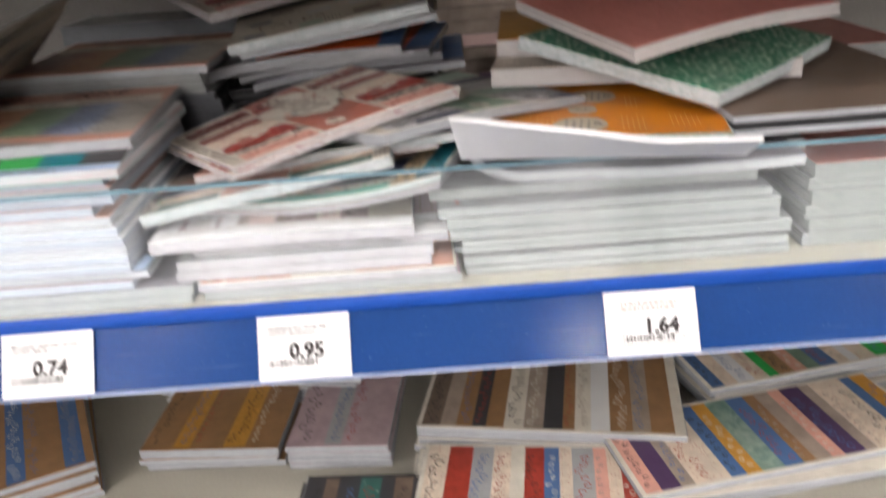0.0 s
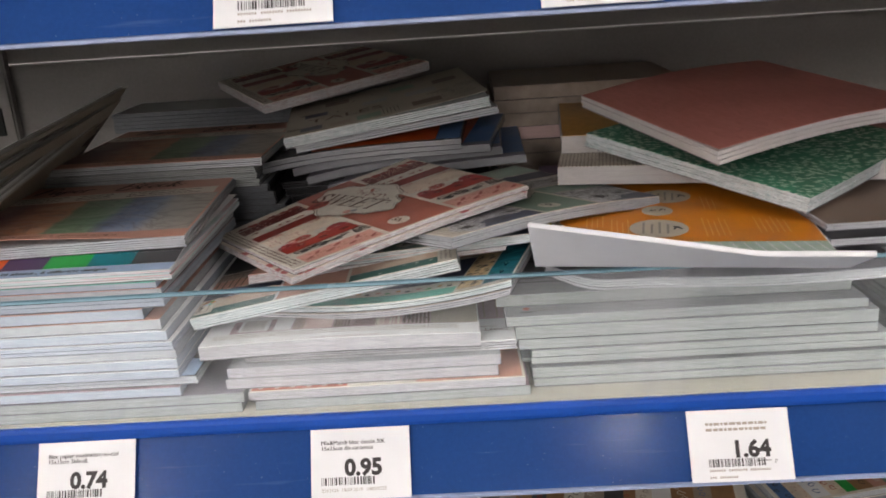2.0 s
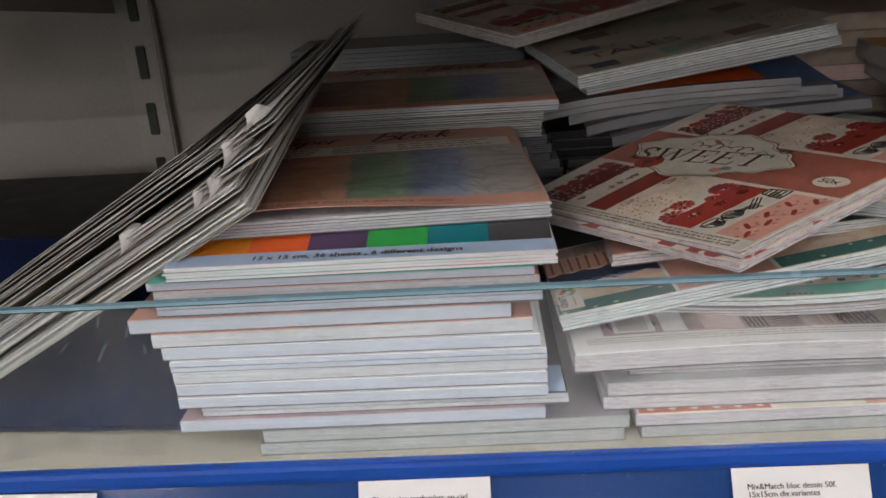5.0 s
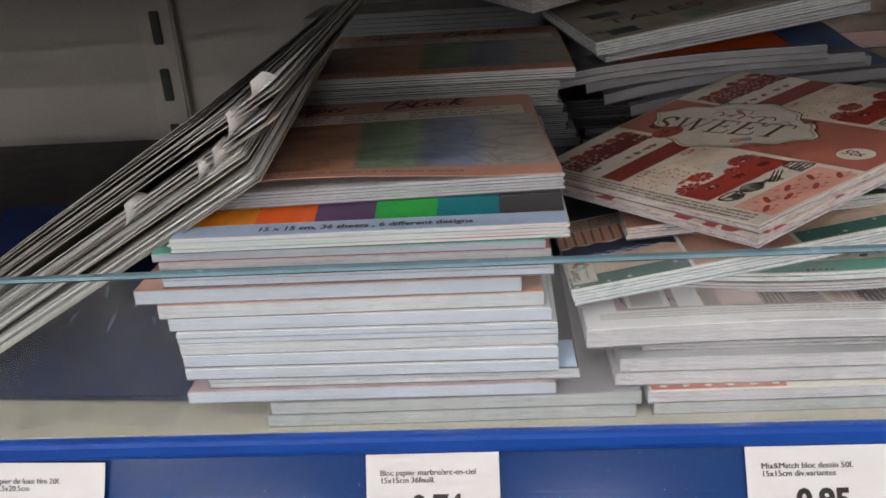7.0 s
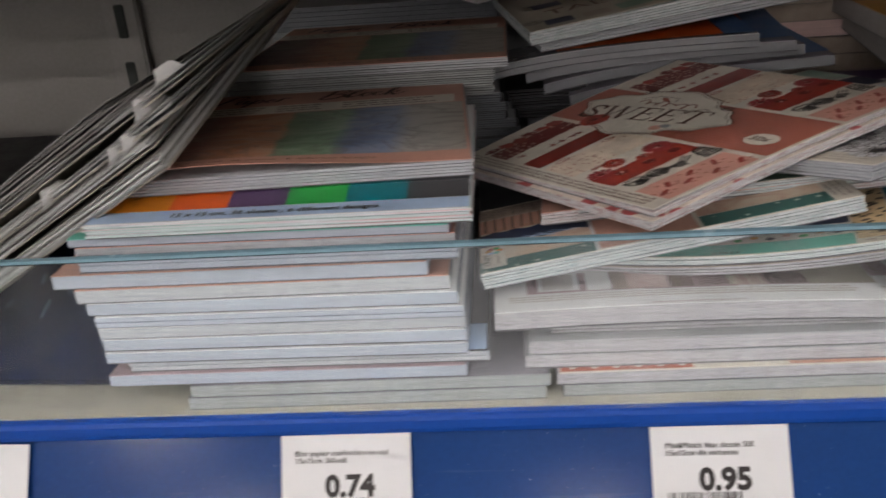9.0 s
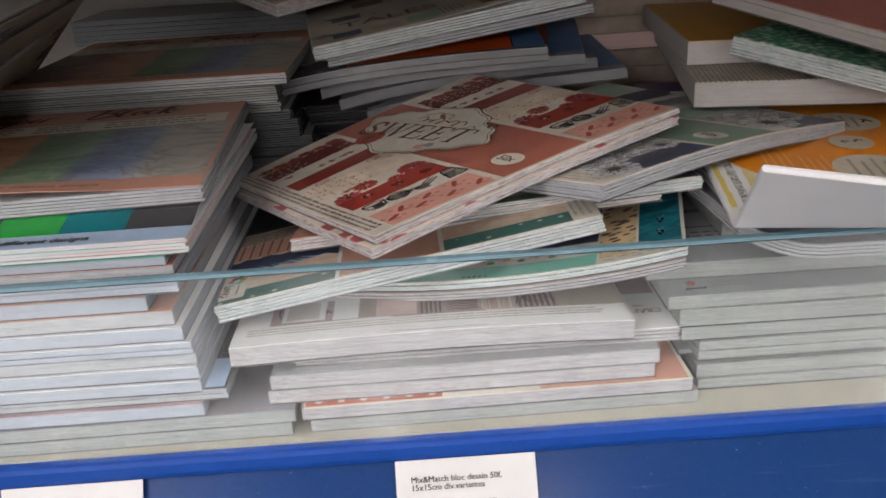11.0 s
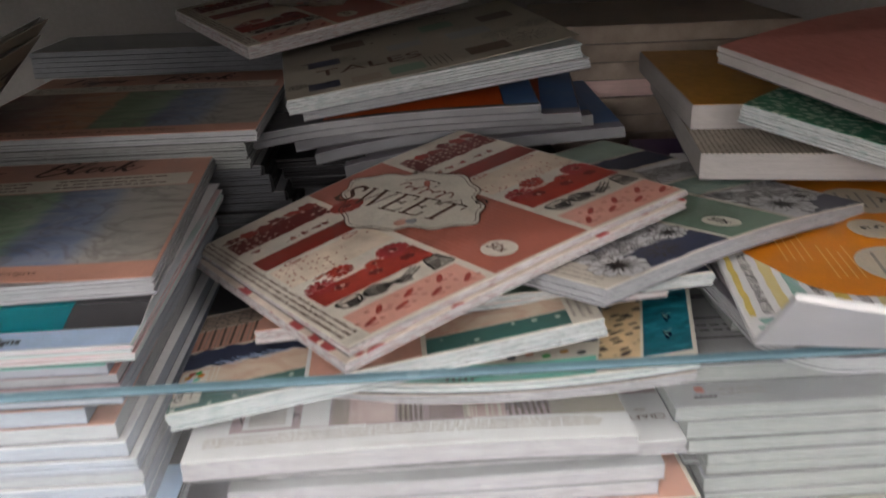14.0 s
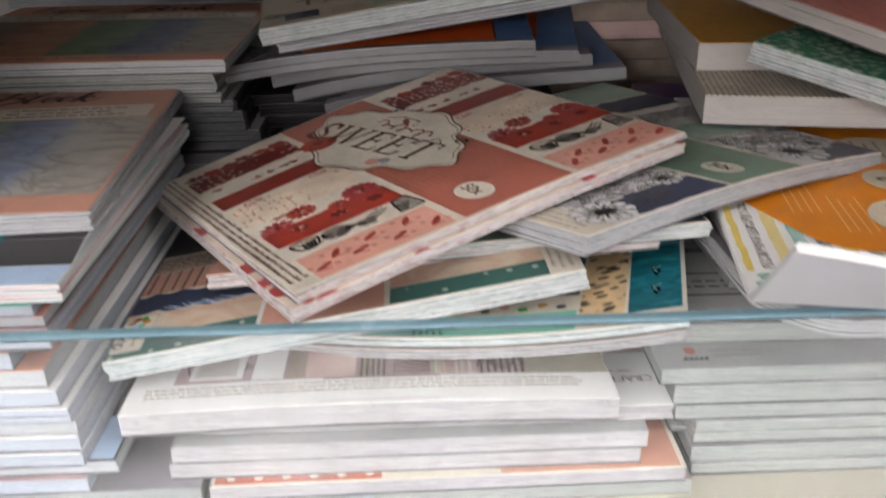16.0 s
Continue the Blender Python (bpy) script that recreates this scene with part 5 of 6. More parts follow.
pad(pose(-0.350, 0.818, 1.4040, 0, 0, -1), w=0.185, d=0.075, h=0.018, edge=SHADED_EDGE, cover=GREYCARD, label="thick grey paper block against the back panel", group=G2, rng=RNG, layers=5)
for k in range(9):
    pad(pose(-0.346 + 0.004 * (k % 2), 0.822, SHELF + 0.0111 * (k + 1), 0, 0, 0.5 * (k % 3)), w=0.17, d=0.07, h=0.0108, edge=GREY_EDGE, cover=GREYCARD, label="grey paper block at the bottom of the rear pile", group=G2, rng=RNG, layers=3)

# ---- the leaning film packs ----
G3 = "leaning film packs"
LEAN = pose(-0.2925, 0.4435, 1.3905, 10.5, -30.5, -7.0)
PACKS = (  # height of its foot over the lowest one, thickness, sheets, how far its end sticks out, curled corners (how far back from the end, size), clear film
    (0.0, 0.0068, 8, 0.004, (), 0), (0.0088, 0.0036, 5, 0.005, ((0.004, 0.0075), (0.013, 0.0065)), 0), (0.0126, 0.0014, 2, 0.0, ((0.045, 0.0075),), 1), (0.0144, 0.0042, 6, 0.023, ((0.009, 0.0085),), 0),
    (0.0216, 0.0028, 4, 0.031, ((0.004, 0.006),), 0), (0.0252, 0.0026, 3, 0.012, (), 1), (0.0284, 0.0024, 3, -0.002, (), 1))


def film_pack(k, foot, thick, count, out, corners, clear, rng):
    """A pack of loose film sheets on one backing card, each sheet with its own wave."""
    root = new("film_pack")
    root.matrix_basis = LEAN @ Matrix.Translation((-0.205 + out, 0.0015 * k, foot))
    tagged(root, "dim pack of clear film sheets leaning on the stack" if clear else "wavy pack of white film sheets leaning on the stack", "film pack", G3)
    slope = lambda x, y: -(0.052 * (1 - x / 0.205) + 0.0036 * k) * y / 0.205
    v, f = [], []
    slab(v, f, 0, 0.205, 0, 0.205, 0, 0.0004, slope, 12, 6)
    put("backing_card", mesh_of("backing_card", v, f, CLEARSHEET if clear else BEIGECARD), root)
    for i in range(count):
        up, phase = 0.0005 + (thick - 0.0009) * i / count, rng.uniform(0, 6)
        wave, front, short = rng.uniform(0.0002, 0.0012) * (0.25 if k == 0 else 1.0), rng.uniform(-0.0016, 0.0024), rng.uniform(0.0, 0.002 if k == 0 else 0.005)
        end = 0.205 - short

        def surf(x, y):
            return slope(x, y) + wave * (1 + math.sin(x * 27 + phase)) * max(0.15, x / 0.2) + 0.0006 * math.sin(y * 20 + phase) * (y / 0.2)

        v, f = [], []
        slab(v, f, 0.0, end, front, 0.203 + front, up, up + (thick - 0.0009) / count * (0.95 if k == 0 else 0.72), surf, 30, 4)
        put("film_sheet", mesh_of("film_sheet", v, f, CLEARSHEET if clear else (FILMSHEET, PAPERSHEET, FILMSHEET, CLEARSHEET)[(i + k) % 4]), root)
    for gone, size in corners:
        # a corner rolled over itself along a slanting crease
        v, f, n, radius = [], [], 14, size * 0.40
        cx, tall = 0.205 - gone - size * 0.75, thick + 0.0004
        for i in range(n + 1):
            q = size * i / n
            turn, wide = q / radius, (size - q) * 0.95 + 0.0012
            for side in (-1, 1):
                x = cx + 0.80 * radius * math.sin(turn) + side * wide * 0.55
                y = 0.006 - 0.60 * radius * math.sin(turn) + side * wide * 0.62 + (0.005 if side > 0 else -0.004)
                v.append((x, y, tall + radius * (1 - math.cos(turn)) * 1.15 + slope(cx, max(0, y))))
            if i:
                f.append((2 * i - 2, 2 * i - 1, 2 * i + 1, 2 * i))
        me = mesh_of("curled_corner", v, f, CURL)
        for p in me.polygons:
            p.use_smooth = True
        put("curled_corner", me, root, None, "white curled sheet corner")
    return root


PACKRNG = random.Random(21)
for k, (foot, thick, count, out, corners, clear) in enumerate(PACKS):
    film_pack(k, foot, thick, count, out, corners, clear, PACKRNG)


def pack_print(c):
    rng = random.Random(9)
    for k in range(9):
        x, y = 0.022 + 0.0042 * k + rng.uniform(-0.001, 0.001), rng.uniform(0.062, 0.066)
        c.strokes("pack_print", [[(x, y), (x + 0.001, y + rng.uniform(0.004, 0.010))]], 0.0012, PRINTBLUE, 1)
    for k in range(6):
        x, y = 0.060 + 0.010 * k + rng.uniform(-0.002, 0.002), rng.uniform(0.035, 0.060)
        c.strokes("pack_print", [[(x, y), (x + rng.uniform(-0.002, 0.002), y + rng.uniform(0.004, 0.012))]], 0.0014, PRINTBLUE, 1)


pad(pose(-0.4800, 0.4660, 1.2925, 26.0, 0, -3.0), w=0.155, d=0.12, h=0.005, edge=NAVYBACK, cover=NAVYBACK, art=pack_print, bend=lambda x, y: -0.004 * math.sin(math.pi * y / 0.17), nx=4, ny=10, label="glossy navy film pack propped up behind the glass", group=G3, rng=RNG, layers=3)


def film_sleeve():
    """An empty clear sleeve, crumpled between the glass and the stack."""
    v, f, nx, ny = [], [], 36, 22
    for j in range(ny + 1):
        for i in range(nx + 1):
            a, b = i / nx, j / ny
            x, y = -0.470 + 0.128 * a, 0.4450 + 0.058 * b
            z = SHELF + 0.0012 + 0.030 * b ** 1.7 + 0.0075 * (0.25 + b) * abs(noise.noise((x * 42, y * 55, 1.0))) + 0.004 * b * noise.noise((x * 120, y * 90, 4.0))
            v.append((x, y + 0.006 * noise.noise((x * 30, 0, b * 2)), max(SHELF + 0.0008, z)))
    for j in range(ny):
        for i in range(nx):
            q = j * (nx + 1) + i
            f.append((q, q + 1, q + nx + 2, q + nx + 1))
    me = mesh_of("film_sleeve", v, f, SLEEVE)
    for p in me.polygons:
        p.use_smooth = True
    tagged(new("film_sleeve", me), "crumpled empty clear film sleeve lying on the shelf", "film sleeve")


film_sleeve()

# ---- the column of mixed design pads ----
G4 = "mixed design pads"
for k in range(2):
    pad(pose(-0.1440 - 0.002 * k, 0.4450 - 0.001 * k, SHELF + 0.006 * (k + 1), 0, 0, 0.8), edge=GREY_EDGE if k == 0 else MIX_EDGE, cover=(MAUVE, CREAM)[k], art=None if k == 0 else (lambda c: (c.strip("red_strip", 0.001, 0.054, 0.0005, 0.149, TERRA, 0), [c.disc("dot_print", 0.006 + 0.0088 * i, 0.0030, 0.0014, 0.0012, CREAM, 1, 0, 1, 12) for i in range(6)], c.strip("orange_strip", 0.092, 0.150, 0.0005, 0.149, PEACH, 0))), label="design pad with a rose and cream cover on the shelf", group=G4, rng=RNG, layers=1, w=0.152)
for k in range(2):
    pad(pose(-0.1585 + 0.0015 * k, 0.4475, 1.298 + 0.0065 * (k + 1), 0, 0, 0.3), h=0.0063, edge=MIX_EDGE, cover=GREYCARD, label="speckled design pad in the middle pile", group=G4, rng=RNG, layers=1)
pad(pose(-0.1480, 0.4530, 1.3172, 0, 0.3, 0.6), h=0.006, edge=MIX_EDGE, cover=PAPER, art=lined_art, label="design pad with a pale ruled cover reading CRAFT", group=G4, rng=RNG, layers=4)
pad(pose(-0.1706, 0.4455, 1.3255, -0.6, 0.2, 0.5), w=0.153, h=0.0085, edge=MIX_EDGE, cover=PAPER, art=mauve_art, label="design pad with a mauve striped cover and a barcode", group=G4, rng=RNG, layers=1,
    bend=lambda x, y: 0.0016 * math.sin(math.pi * x / 0.153), nx=14, ny=2)
smile = lambda x, y: 0.0212 * (max(0, x) / 0.15) ** 2.2 - 0.001 * y / 0.15
pad(pose(-0.1455, 0.4835, 1.3293, 0, 0, -15), h=0.0040, edge=MIX_EDGE, cover=TAUPE, bend=lambda x, y: smile(x, y) - 0.0004, nx=18, ny=2, label="bent design pad under the pile", group=G4, rng=RNG, layers=3)
pad(pose(-0.1450, 0.4830, 1.3335, 0, 0, -15), h=0.0041, edge=GREEN_EDGE, cover=CREAM, bend=lambda x, y: 0.0214 * (max(0, x) / 0.15) ** 2.2 - 0.001 * y / 0.15, nx=18, ny=2, art=hide_art, label="bent pad with mint, animal skin and teal strips", group=G4, rng=RNG, layers=3)
pad(pose(-0.1758, 0.4546, 1.3385, -1.5, -9.4, 1.6), h=0.0072, edge=GREEN_EDGE, cover=CREAM, art=craft_art, label="design pad with dotted pine green strips, tilted on the pile", group=G4, rng=RNG, layers=5)
pad(pose(-0.1498, 0.4860, 1.3508, -6.5, -5.6, -3.0), h=0.0058, edge=RED_EDGE, cover=PEACH, label="design pad with a peach cover below the red pad", group=G4, rng=RNG, layers=4)
pad(pose(-0.1340, 0.4850, 1.3555, -8.0, -5.2, -3.0), h=0.0052, edge=GREEN_EDGE, cover=CREAM, art=garden_art, label="design pad with a garden cover under the flowered pad", group=G4, rng=RNG, layers=4)
pad(pose(-0.0300, 0.4505, 1.3775, 0.0, 2.2, 32.0), h=0.0068, edge=WHITE_EDGE, cover=CREAM, art=garden_art, label="bowed design pad with sage band and daisies", group=G4, rng=RNG, layers=5,
    bend=lambda x, y: 0.0038 * math.sin(math.pi * min(1, x / 0.15)) - 0.024 * (y / 0.15) * (1 - 0.85 * x / 0.15), nx=16, ny=6)
twist = lambda x, y: 0.072 * max(0, y) * max(0, x) / 0.15 + 0.0016 * math.sin(math.pi * min(1, max(0, x / 0.15)))
pad(pose(-0.1128, 0.4322, 1.3664, -6.4, -7.1, 31.3), h=0.0038, edge=RED_EDGE, cover=BLOOMS, label="cream design pad with red blooms under the SWEET pad", group=G4, rng=RNG, layers=4, shift=0.0006, bend=twist, nx=15, ny=8)
pad(pose(-0.1119, 0.4352, 1.3691, -6.4, -7.1, 31.3), h=0.0024, edge=RED_EDGE, cover=CREAM, art=sweet_art, label="red and cream patchwork design pad reading SWEET", group=G4, rng=RNG, layers=2, shift=0.0006, bend=twist, nx=15, ny=8,
    lap=lambda x, y: 0.0009 * max(0, 1 - math.hypot(x, y) / 0.05))

# ---- the rear pile behind it ----
G5 = "rear design pads"
# the deep pile's shade is painted into its sheet edges
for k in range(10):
    pad(pose(-0.1500 + RNG.uniform(-0.006, 0.004), 0.655 + RNG.uniform(-0.003, 0.004), SHELF + 0.0062 * (k + 1), 0, 0, RNG.uniform(-2, 2)), edge=SHADED_EDGE, cover=BLACKCARD if k > 6 else GREYCARD, label="grey block with a black cover in the rear pile", group=G5, rng=RNG, layers=3)
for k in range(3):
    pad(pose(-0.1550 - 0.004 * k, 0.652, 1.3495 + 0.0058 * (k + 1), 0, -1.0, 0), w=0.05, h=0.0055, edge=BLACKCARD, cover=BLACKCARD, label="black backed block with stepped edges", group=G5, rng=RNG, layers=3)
droop = lambda x, y: 0.0034 * math.sin(math.pi * min(1, max(0, x / 0.15)) ** 0.8) - 0.0012 * max(0, 1 - y / 0.006) ** 2
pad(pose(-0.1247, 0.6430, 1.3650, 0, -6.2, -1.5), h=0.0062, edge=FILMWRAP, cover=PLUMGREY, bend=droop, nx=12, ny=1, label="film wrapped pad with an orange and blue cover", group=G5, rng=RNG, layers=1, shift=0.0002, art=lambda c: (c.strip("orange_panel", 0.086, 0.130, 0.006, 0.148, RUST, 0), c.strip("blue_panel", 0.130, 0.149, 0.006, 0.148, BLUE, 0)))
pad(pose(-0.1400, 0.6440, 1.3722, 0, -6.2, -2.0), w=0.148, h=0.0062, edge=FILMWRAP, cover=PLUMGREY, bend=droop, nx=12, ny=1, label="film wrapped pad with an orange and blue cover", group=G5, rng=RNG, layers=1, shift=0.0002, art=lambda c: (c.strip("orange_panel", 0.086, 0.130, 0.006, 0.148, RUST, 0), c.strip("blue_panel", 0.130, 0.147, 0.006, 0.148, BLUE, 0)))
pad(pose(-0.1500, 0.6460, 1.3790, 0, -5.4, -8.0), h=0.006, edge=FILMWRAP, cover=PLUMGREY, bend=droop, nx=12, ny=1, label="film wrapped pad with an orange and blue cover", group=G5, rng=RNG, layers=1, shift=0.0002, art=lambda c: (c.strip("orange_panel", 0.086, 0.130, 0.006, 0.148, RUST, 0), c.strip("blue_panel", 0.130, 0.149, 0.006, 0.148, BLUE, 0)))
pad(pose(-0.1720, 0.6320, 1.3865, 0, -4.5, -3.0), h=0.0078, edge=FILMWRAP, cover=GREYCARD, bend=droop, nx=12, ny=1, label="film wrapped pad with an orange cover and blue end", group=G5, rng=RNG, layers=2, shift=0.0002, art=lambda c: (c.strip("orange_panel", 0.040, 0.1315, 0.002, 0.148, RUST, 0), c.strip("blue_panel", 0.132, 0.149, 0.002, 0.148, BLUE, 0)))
pad(pose(-0.1420, 0.6260, 1.3985, 0, -6.6, 7.0), h=0.0055, edge=WHITE_EDGE, cover=PAPER, label="white block below the patchwork pad", group=G5, rng=RNG, layers=3)
pad(pose(-0.1480, 0.6170, 1.4062, 1.0, -7.1, 7.7), h=0.0078, edge=GREEN_EDGE, cover=BEIGECARD, art=patch_art, label="design pad with a taupe patchwork cover on the rear pile", group=G5, rng=RNG, layers=5, lap=lambda x, y: 0.004 * (x / 0.15) ** 2)
pad(pose(-0.1780, 0.6990, 1.4200, 3.0, -7.5, 28.0), h=0.008, edge=RED_EDGE, cover=CREAM, art=sweet_art, label="red patchwork design pad on top of the rear pile", group=G5, rng=RNG, layers=5)

for k in range(11):
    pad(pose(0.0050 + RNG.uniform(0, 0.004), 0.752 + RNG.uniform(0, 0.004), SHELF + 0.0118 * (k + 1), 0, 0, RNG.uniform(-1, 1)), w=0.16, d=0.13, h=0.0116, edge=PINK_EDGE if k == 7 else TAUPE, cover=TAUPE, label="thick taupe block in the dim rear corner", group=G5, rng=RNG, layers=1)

# ---- the column of large grey blocks ----
G6 = "large grey blocks"


def cover_print(c):
    """A small mark and two lines of print by the front of the cover."""
    rng = random.Random(6)
    lines = []
    for y in (0.0095, 0.0068):
        x = 0.0185
        while x < 0.034:
            run = rng.uniform(0.0012, 0.0030)
            lines.append([(x, y), (x + run, y)])
            x += run + 0.0007
    c.strokes("small_print", lines, 0.0009, PENCIL, 1)
    c.disc("round_mark", 0.0120, 0.0100, 0.0019, 0.0022, TERRA, 1, 0.15, 5, 20)
    c.strokes("word_mark", [[(0.0085 + 0.0017 * k, 0.0050), (0.0097 + 0.0017 * k, 0.0050), (0.0097 + 0.0017 * k, 0.0064)] for k in range(5)], 0.0009, CHARCOAL, 1)


def ruled_cover(c):
    """Level dark lines and short rows of print on a grey cover."""
    for y in (0.018, 0.034, 0.052, 0.054, 0.075):
        c.strokes("ruled_line", [[(0.004, y), (0.188, y)]], 0.0011, CHARCOAL, 1)
    c.strokes("small_print", [[(0.010 + 0.0052 * k, y), (0.0138 + 0.0052 * k, y)] for k in range(6) for y in (0.024, 0.028)], 0.0011, CHARCOAL, 1)


COLUMN = (  # left edge, front, foot, thickness
    (0.0110, 0.4550, 1.2862, 0.0050), (0.0100, 0.4560, 1.2914, 0.0061), (0.0050, 0.4640, 1.2978, 0.0024), (0.0100, 0.4545, 1.3005, 0.0084),
    (0.0030, 0.4550, 1.3092, 0.0063), (0.0020, 0.4540, 1.3158, 0.0078), (-0.0035, 0.4545, 1.3239, 0.0055), (-0.0075, 0.4690, 1.3297, 0.0070), (0.0300, 0.4900, 1.3370, 0.0080))
for k, (left, front, foot, thick) in enumerate(COLUMN):
    pad(pose(left, front, foot + thick, 0, 0, RNG.uniform(-0.5, 0.5)), w=0.195, d=0.2, h=thick, edge=GREY_EDGE, cover=GREYCARD, back=DARKBOARD, label="large grey paper block in the tall stack", group=G6, rng=RNG, layers=2 if k == 3 else 1,
        art={6: cover_print, 7: ruled_cover}.get(k))
sag = lambda x, y: (0.0115 * max(0, 1 - x / 0.030) ** 1.6 + 0.0010 * math.sin(x * 40)) * max(0, 1 - y / 0.16)
pad(pose(0.0180, 0.4440, 1.3515, 0, 0, -1.0), w=0.185, d=0.2, h=0.0062, edge=SHEEN_EDGE, cover=PLUMGREY, bend=sag, nx=24, ny=6, label="film wrapped block drooping under the orange pad", group=G6, rng=RNG, layers=4, back=FILMWRAP)
pad(pose(0.0230, 0.4760, 1.3622, 0, 0, -4.0), w=0.160, d=0.2, h=0.0040, edge=MIX_EDGE, cover=PURPLE, label="thin pad with a purple cover under the orange pad", group=G6, rng=RNG, layers=2)


def curl_front(root, crease, angle):
    """Turns all that lies in front of the crease up by angle(x) degrees."""
    for ob in root.children_recursive:
        for q in ob.data.vertices:
            x, y, z = q.co
            if y < crease:
                full = radians(angle(x))
                s, soft = crease - y, 0.006
                bent = full * min(1.0, s / soft)
                r, rest = soft / full, max(0.0, s - soft)
                ahead = r * math.sin(bent) + rest * math.cos(bent)
                up = r * (1 - math.cos(bent)) + rest * math.sin(bent)
                q.co = (x, crease - ahead + z * math.sin(bent), up + z * math.cos(bent))


poster = pad(pose(0.0039, 0.3873, 1.3672, 0, 0, -10.0), w=0.1465, d=0.245, h=0.0024, edge=PAPER, cover=PAPER, art=poster_art, layers=1, shift=0.0002, back=PAPER, nx=24, ny=100,
             label="pad with an orange cover whose front edge curls up white", group="", rng=RNG)
curl_front(poster, 0.048, lambda x: 26 + 18 * max(0.0, 1 - x / 0.10))

# ---- the pile of patterned pads on it ----
G7 = "patterned pads"
pad(pose(0.0389, 0.5640, 1.3862, 0, 0, -9.8), w=0.2, d=0.2, h=0.0125, edge=SPECK_EDGE, cover=BEIGE, layers=1, label="thick block with a beige woven pattern cover", group=G7, rng=RNG)
pad(pose(0.0469, 0.6018, 1.3990, 0, 0, -6.0), w=0.15, d=0.15, h=0.0125, edge=SPECK_EDGE, cover=OCHRE, layers=1, label="thick block with an ochre gold cover", group=G7, rng=RNG)
pad(pose(0.1610, 0.4655, 1.3835, 8.4, -3.0, 42.9), h=0.0092, edge=GREEN_EDGE, cover=LEAF, layers=6, label="pad with a dense green leaf pattern cover, lying askew", group=G7, rng=RNG, bend=lambda x, y: -0.002 * math.sin(math.pi * x / 0.15), nx=10, ny=2)
pad(pose(0.1155, 0.4780, 1.4090, 5.6, -4.0, 20.3), h=0.0085, edge=SPECK_EDGE, cover=BRICK, layers=3, label="pad with a plain brick red linen cover, lying askew", group=G7, rng=RNG,
    bend=lambda x, y: 0.004 * math.sin(math.pi * x / 0.15), nx=60, ny=2, lap=lambda x, y: 0.0012 * max(0, 1 - math.hypot(x, y) / 0.05))
for k in range(2):
    pad(pose(0.1640 + 0.003 * k, 0.4440 + 0.012 * k, 1.3625 + 0.0046 * (k + 1), 0, 0, 1.0), w=0.15, d=0.2, h=0.0044, edge=WHITE_EDGE, cover=(BLACKCARD, UMBER)[k], layers=3, label="white block with a dark cover beside the orange pad", group=G7, rng=RNG)

# ---- neighbours on the same shelf ----
G8 = "neighbouring blocks"
for k in range(6):
    pad(pose(0.2160 + 0.003 * (k % 2), 0.462, SHELF + 0.0088 * (k + 1), 0, 0, 0.8 * (k % 3)), w=0.21, d=0.21, h=0.0085, edge=GREY_EDGE, cover=BRICK if k == 5 else GREYCARD, layers=3, label="grey block with a dull red cover", group=G8, rng=RNG)
for k in range(9):
    pad(pose(0.170 + 0.004 * (k % 2), 0.662, SHELF + 0.0088 * (k + 1), 0, 0, 0.8 * (k % 3)), w=0.21, d=0.21, h=0.0085, edge=GREY_EDGE, cover=BRICK if k == 8 else GREYCARD, layers=3, label="grey block with a dull red cover against the back panel", group=G8, rng=RNG)
for k in range(4):
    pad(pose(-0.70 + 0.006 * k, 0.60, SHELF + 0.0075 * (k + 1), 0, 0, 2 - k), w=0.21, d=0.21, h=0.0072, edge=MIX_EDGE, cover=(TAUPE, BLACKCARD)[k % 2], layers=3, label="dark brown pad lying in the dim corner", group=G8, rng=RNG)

# ---- the shelf below ----
LOW = SHELF - STEP
G9 = "pads on the lower shelf"


def striped_art(cols, seed):
    def art(c):
        rng = random.Random(seed)
        x = 0.004
        i = 0
        while x < c.w - 0.012:
            s = rng.uniform(0.010, 0.020)
            c.strip("printed_strip", x, min(c.w - 0.002, x + s), 0.003, c.d - 0.004, cols[i % len(cols)], 0)
            if i % 3 != 1:
                ink = (INK, CREAM, BLUE, RED, TAUPE)[i % 5]
                c.strokes("pattern_print", [squiggle(rng, x + s * rng.uniform(0.25, 0.7), 0.012 + 0.0085 * k, min(0.0045, s * 0.24), 7) for k in range(int((c.d - 0.02) / 0.0085))], 0.0009, ink, 1)
            x += s
            i += 1
    return art


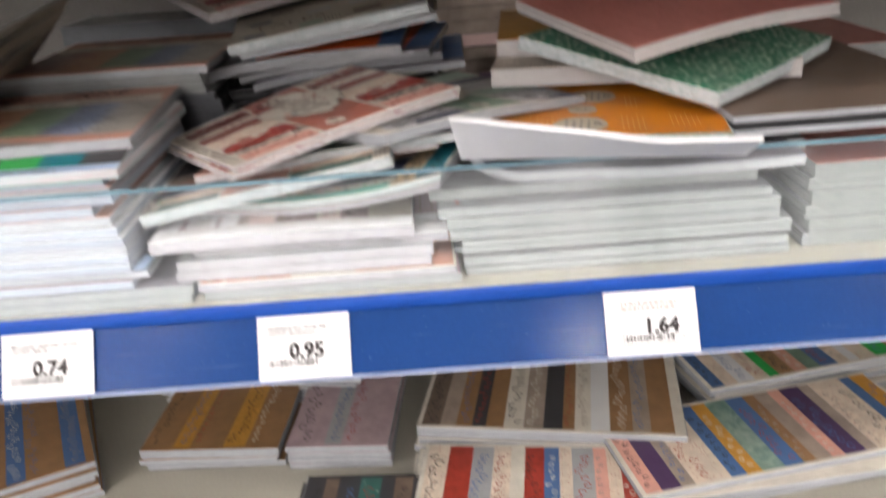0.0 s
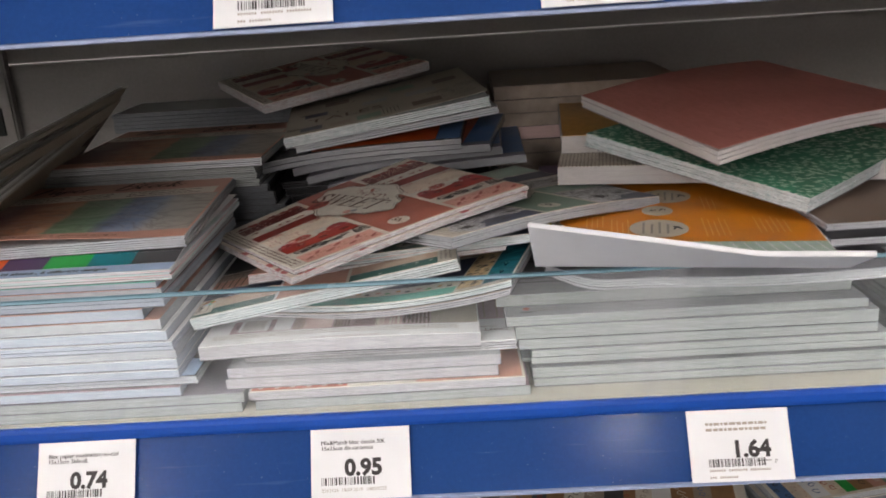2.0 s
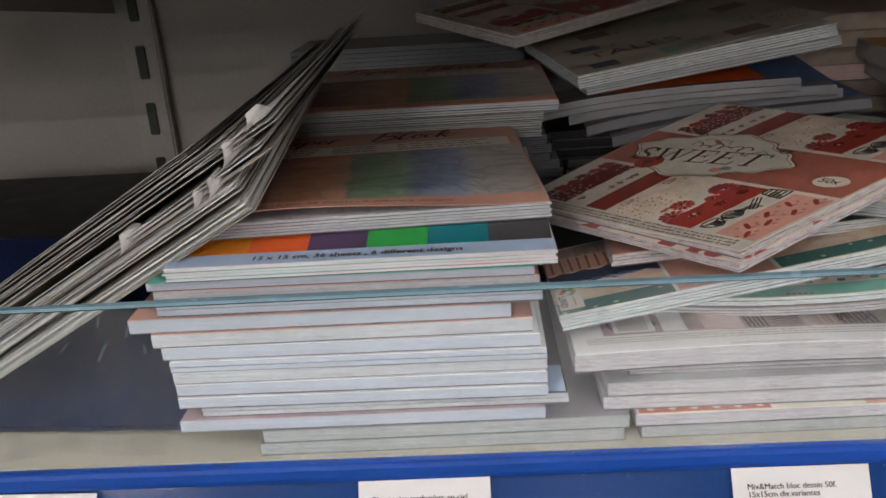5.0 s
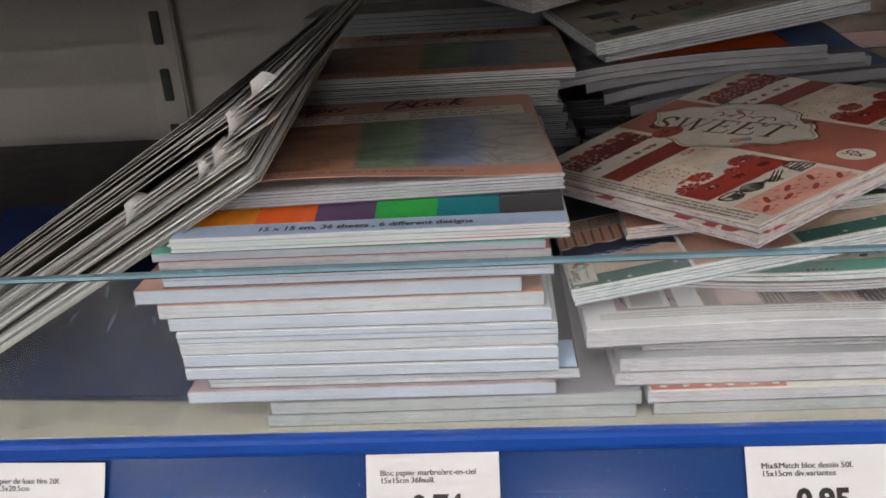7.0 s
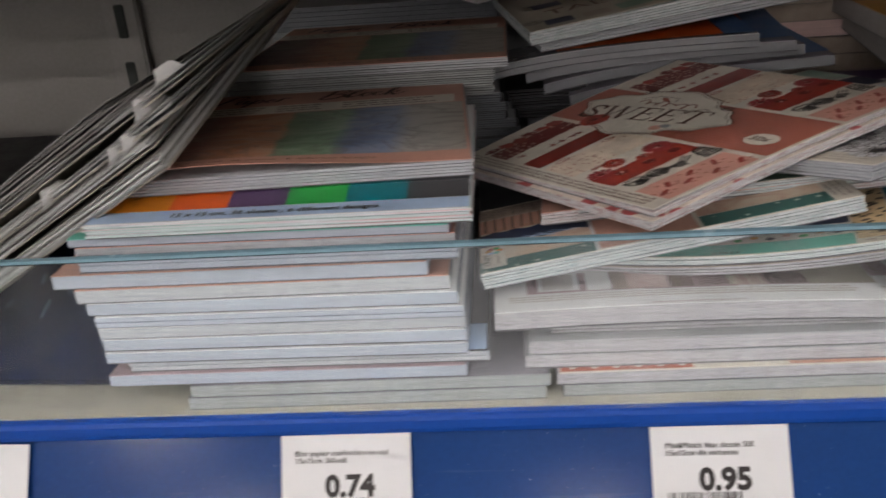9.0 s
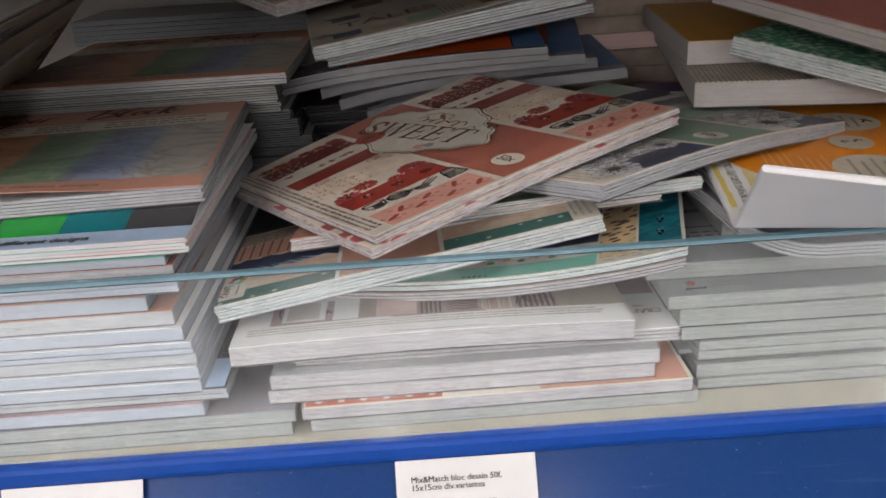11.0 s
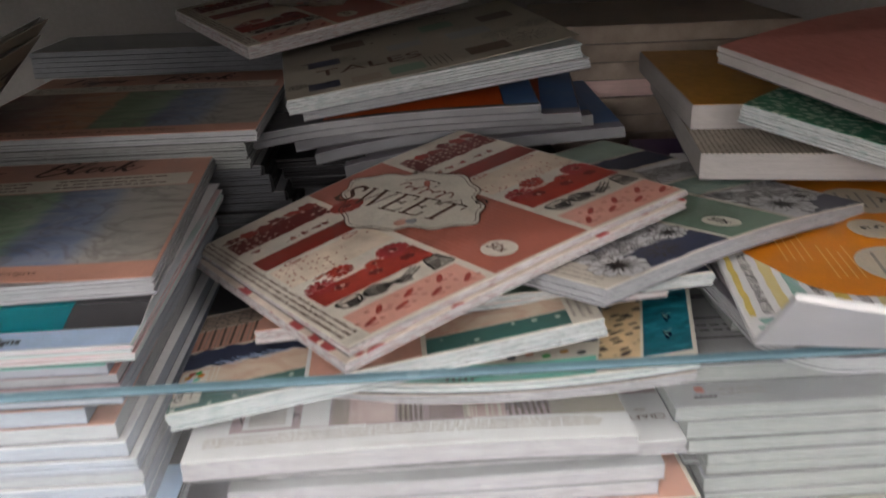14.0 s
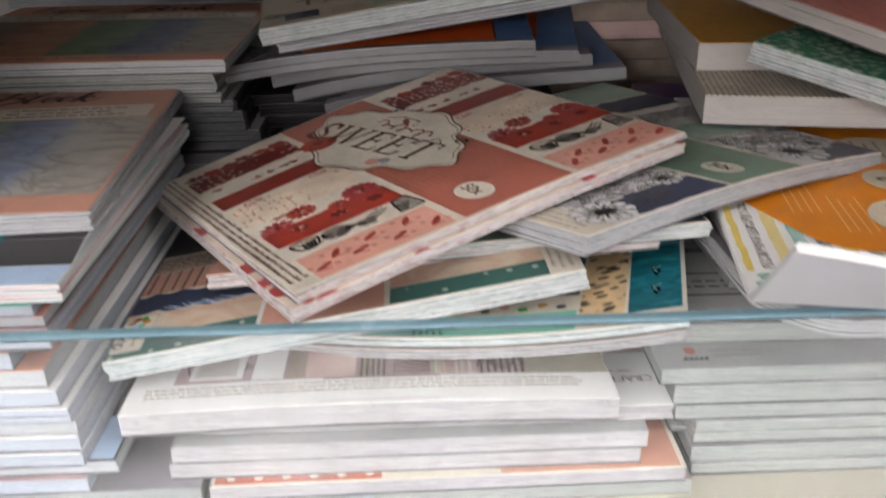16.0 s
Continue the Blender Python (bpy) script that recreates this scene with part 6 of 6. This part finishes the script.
KRAFT = plain("kraft_paper_print", (0.30, 0.17, 0.08), 0.5, 0.2)
LOWER = (
    (-0.540, 0.480, 5, 24, 0.250, 0.22, KRAFT, (KRAFT, BLUE, KRAFT, BLUE, KRAFT, TAUPE, KRAFT, BLUE, KRAFT, BLUE, KRAFT, BLUE, KRAFT)),
    (-0.282, 0.610, 4, -4, 0.124, 0.2, KRAFT, (KRAFT, KRAFT, OCHRE)),
    (-0.152, 0.600, 4, -4, 0.090, 0.2, MAUVE, (MAUVE, MAUVE, GREYCARD)),
    (-0.290, 0.715, 6, -10, 0.200, 0.16, PAPER, (PAPER, PAPER, MAUVE)),
    (-0.140, 0.448, 2, -4, 0.110, 0.125, CHARCOAL, (CHARCOAL, UMBER, CHARCOAL, PINE)),
    (-0.036, 0.606, 5, -10.7, 0.228, 0.2, CREAM, (UMBER, TAUPE, KRAFT, CHARCOAL, KRAFT, CREAM, TAUPE, CHARCOAL, KRAFT, CREAM, PAPER, KRAFT, TAUPE, KRAFT)),
    (-0.046, 0.468, 3, -6, 0.190, 0.132, CREAM, (ROSEDOT, RED, GREYCARD, ROSEDOT, CREAM, RED, BLUE, ROSEDOT, GREYCARD, ROSE)),
    (0.138, 0.503, 4, 8.5, 0.260, 0.104, CREAM, (ROSE, PURPLE, TAUPE, ROSEDOT, ROSEDOT, BLUE, OCHRE, MOSS, BLUE, KRAFT, TAUPE)),
    (0.230, 0.625, 5, 12, 0.240, 0.2, CREAM, (BLUE, ROSEDOT, PAPER, ROSEDOT, GREEN, KRAFT, PEACH, SAGE)),
)
for i, (x, y, n, turn, w, d, cover, cols) in enumerate(LOWER):
    for k in range(n):
        top = k == n - 1
        pad(pose(x + RNG.uniform(-0.004, 0.004), y + RNG.uniform(-0.003, 0.003), LOW + 0.0062 * (k + 1), 0, 0, turn + RNG.uniform(-2, 2)), w=w, d=d, h=0.006, edge=WHITE_EDGE, cover=cover, layers=3,
            art=striped_art(cols, i) if top else None, label="design pad with a striped cover on the shelf below" if top else "white edged pad in a pile on the shelf below", group=G9, rng=RNG)

# ---- the shelf above ----
UP = SHELF + STEP
for k in range(3):
    pad(pose(-0.42, 0.455, UP + 0.006 * (k + 1), 0, 0, 0.5), w=0.297, d=0.21, h=0.0058, edge=WHITE_EDGE, cover=PAPER, layers=3, label="pack of white sheets on the shelf above", group="pads on the upper shelf", rng=RNG)
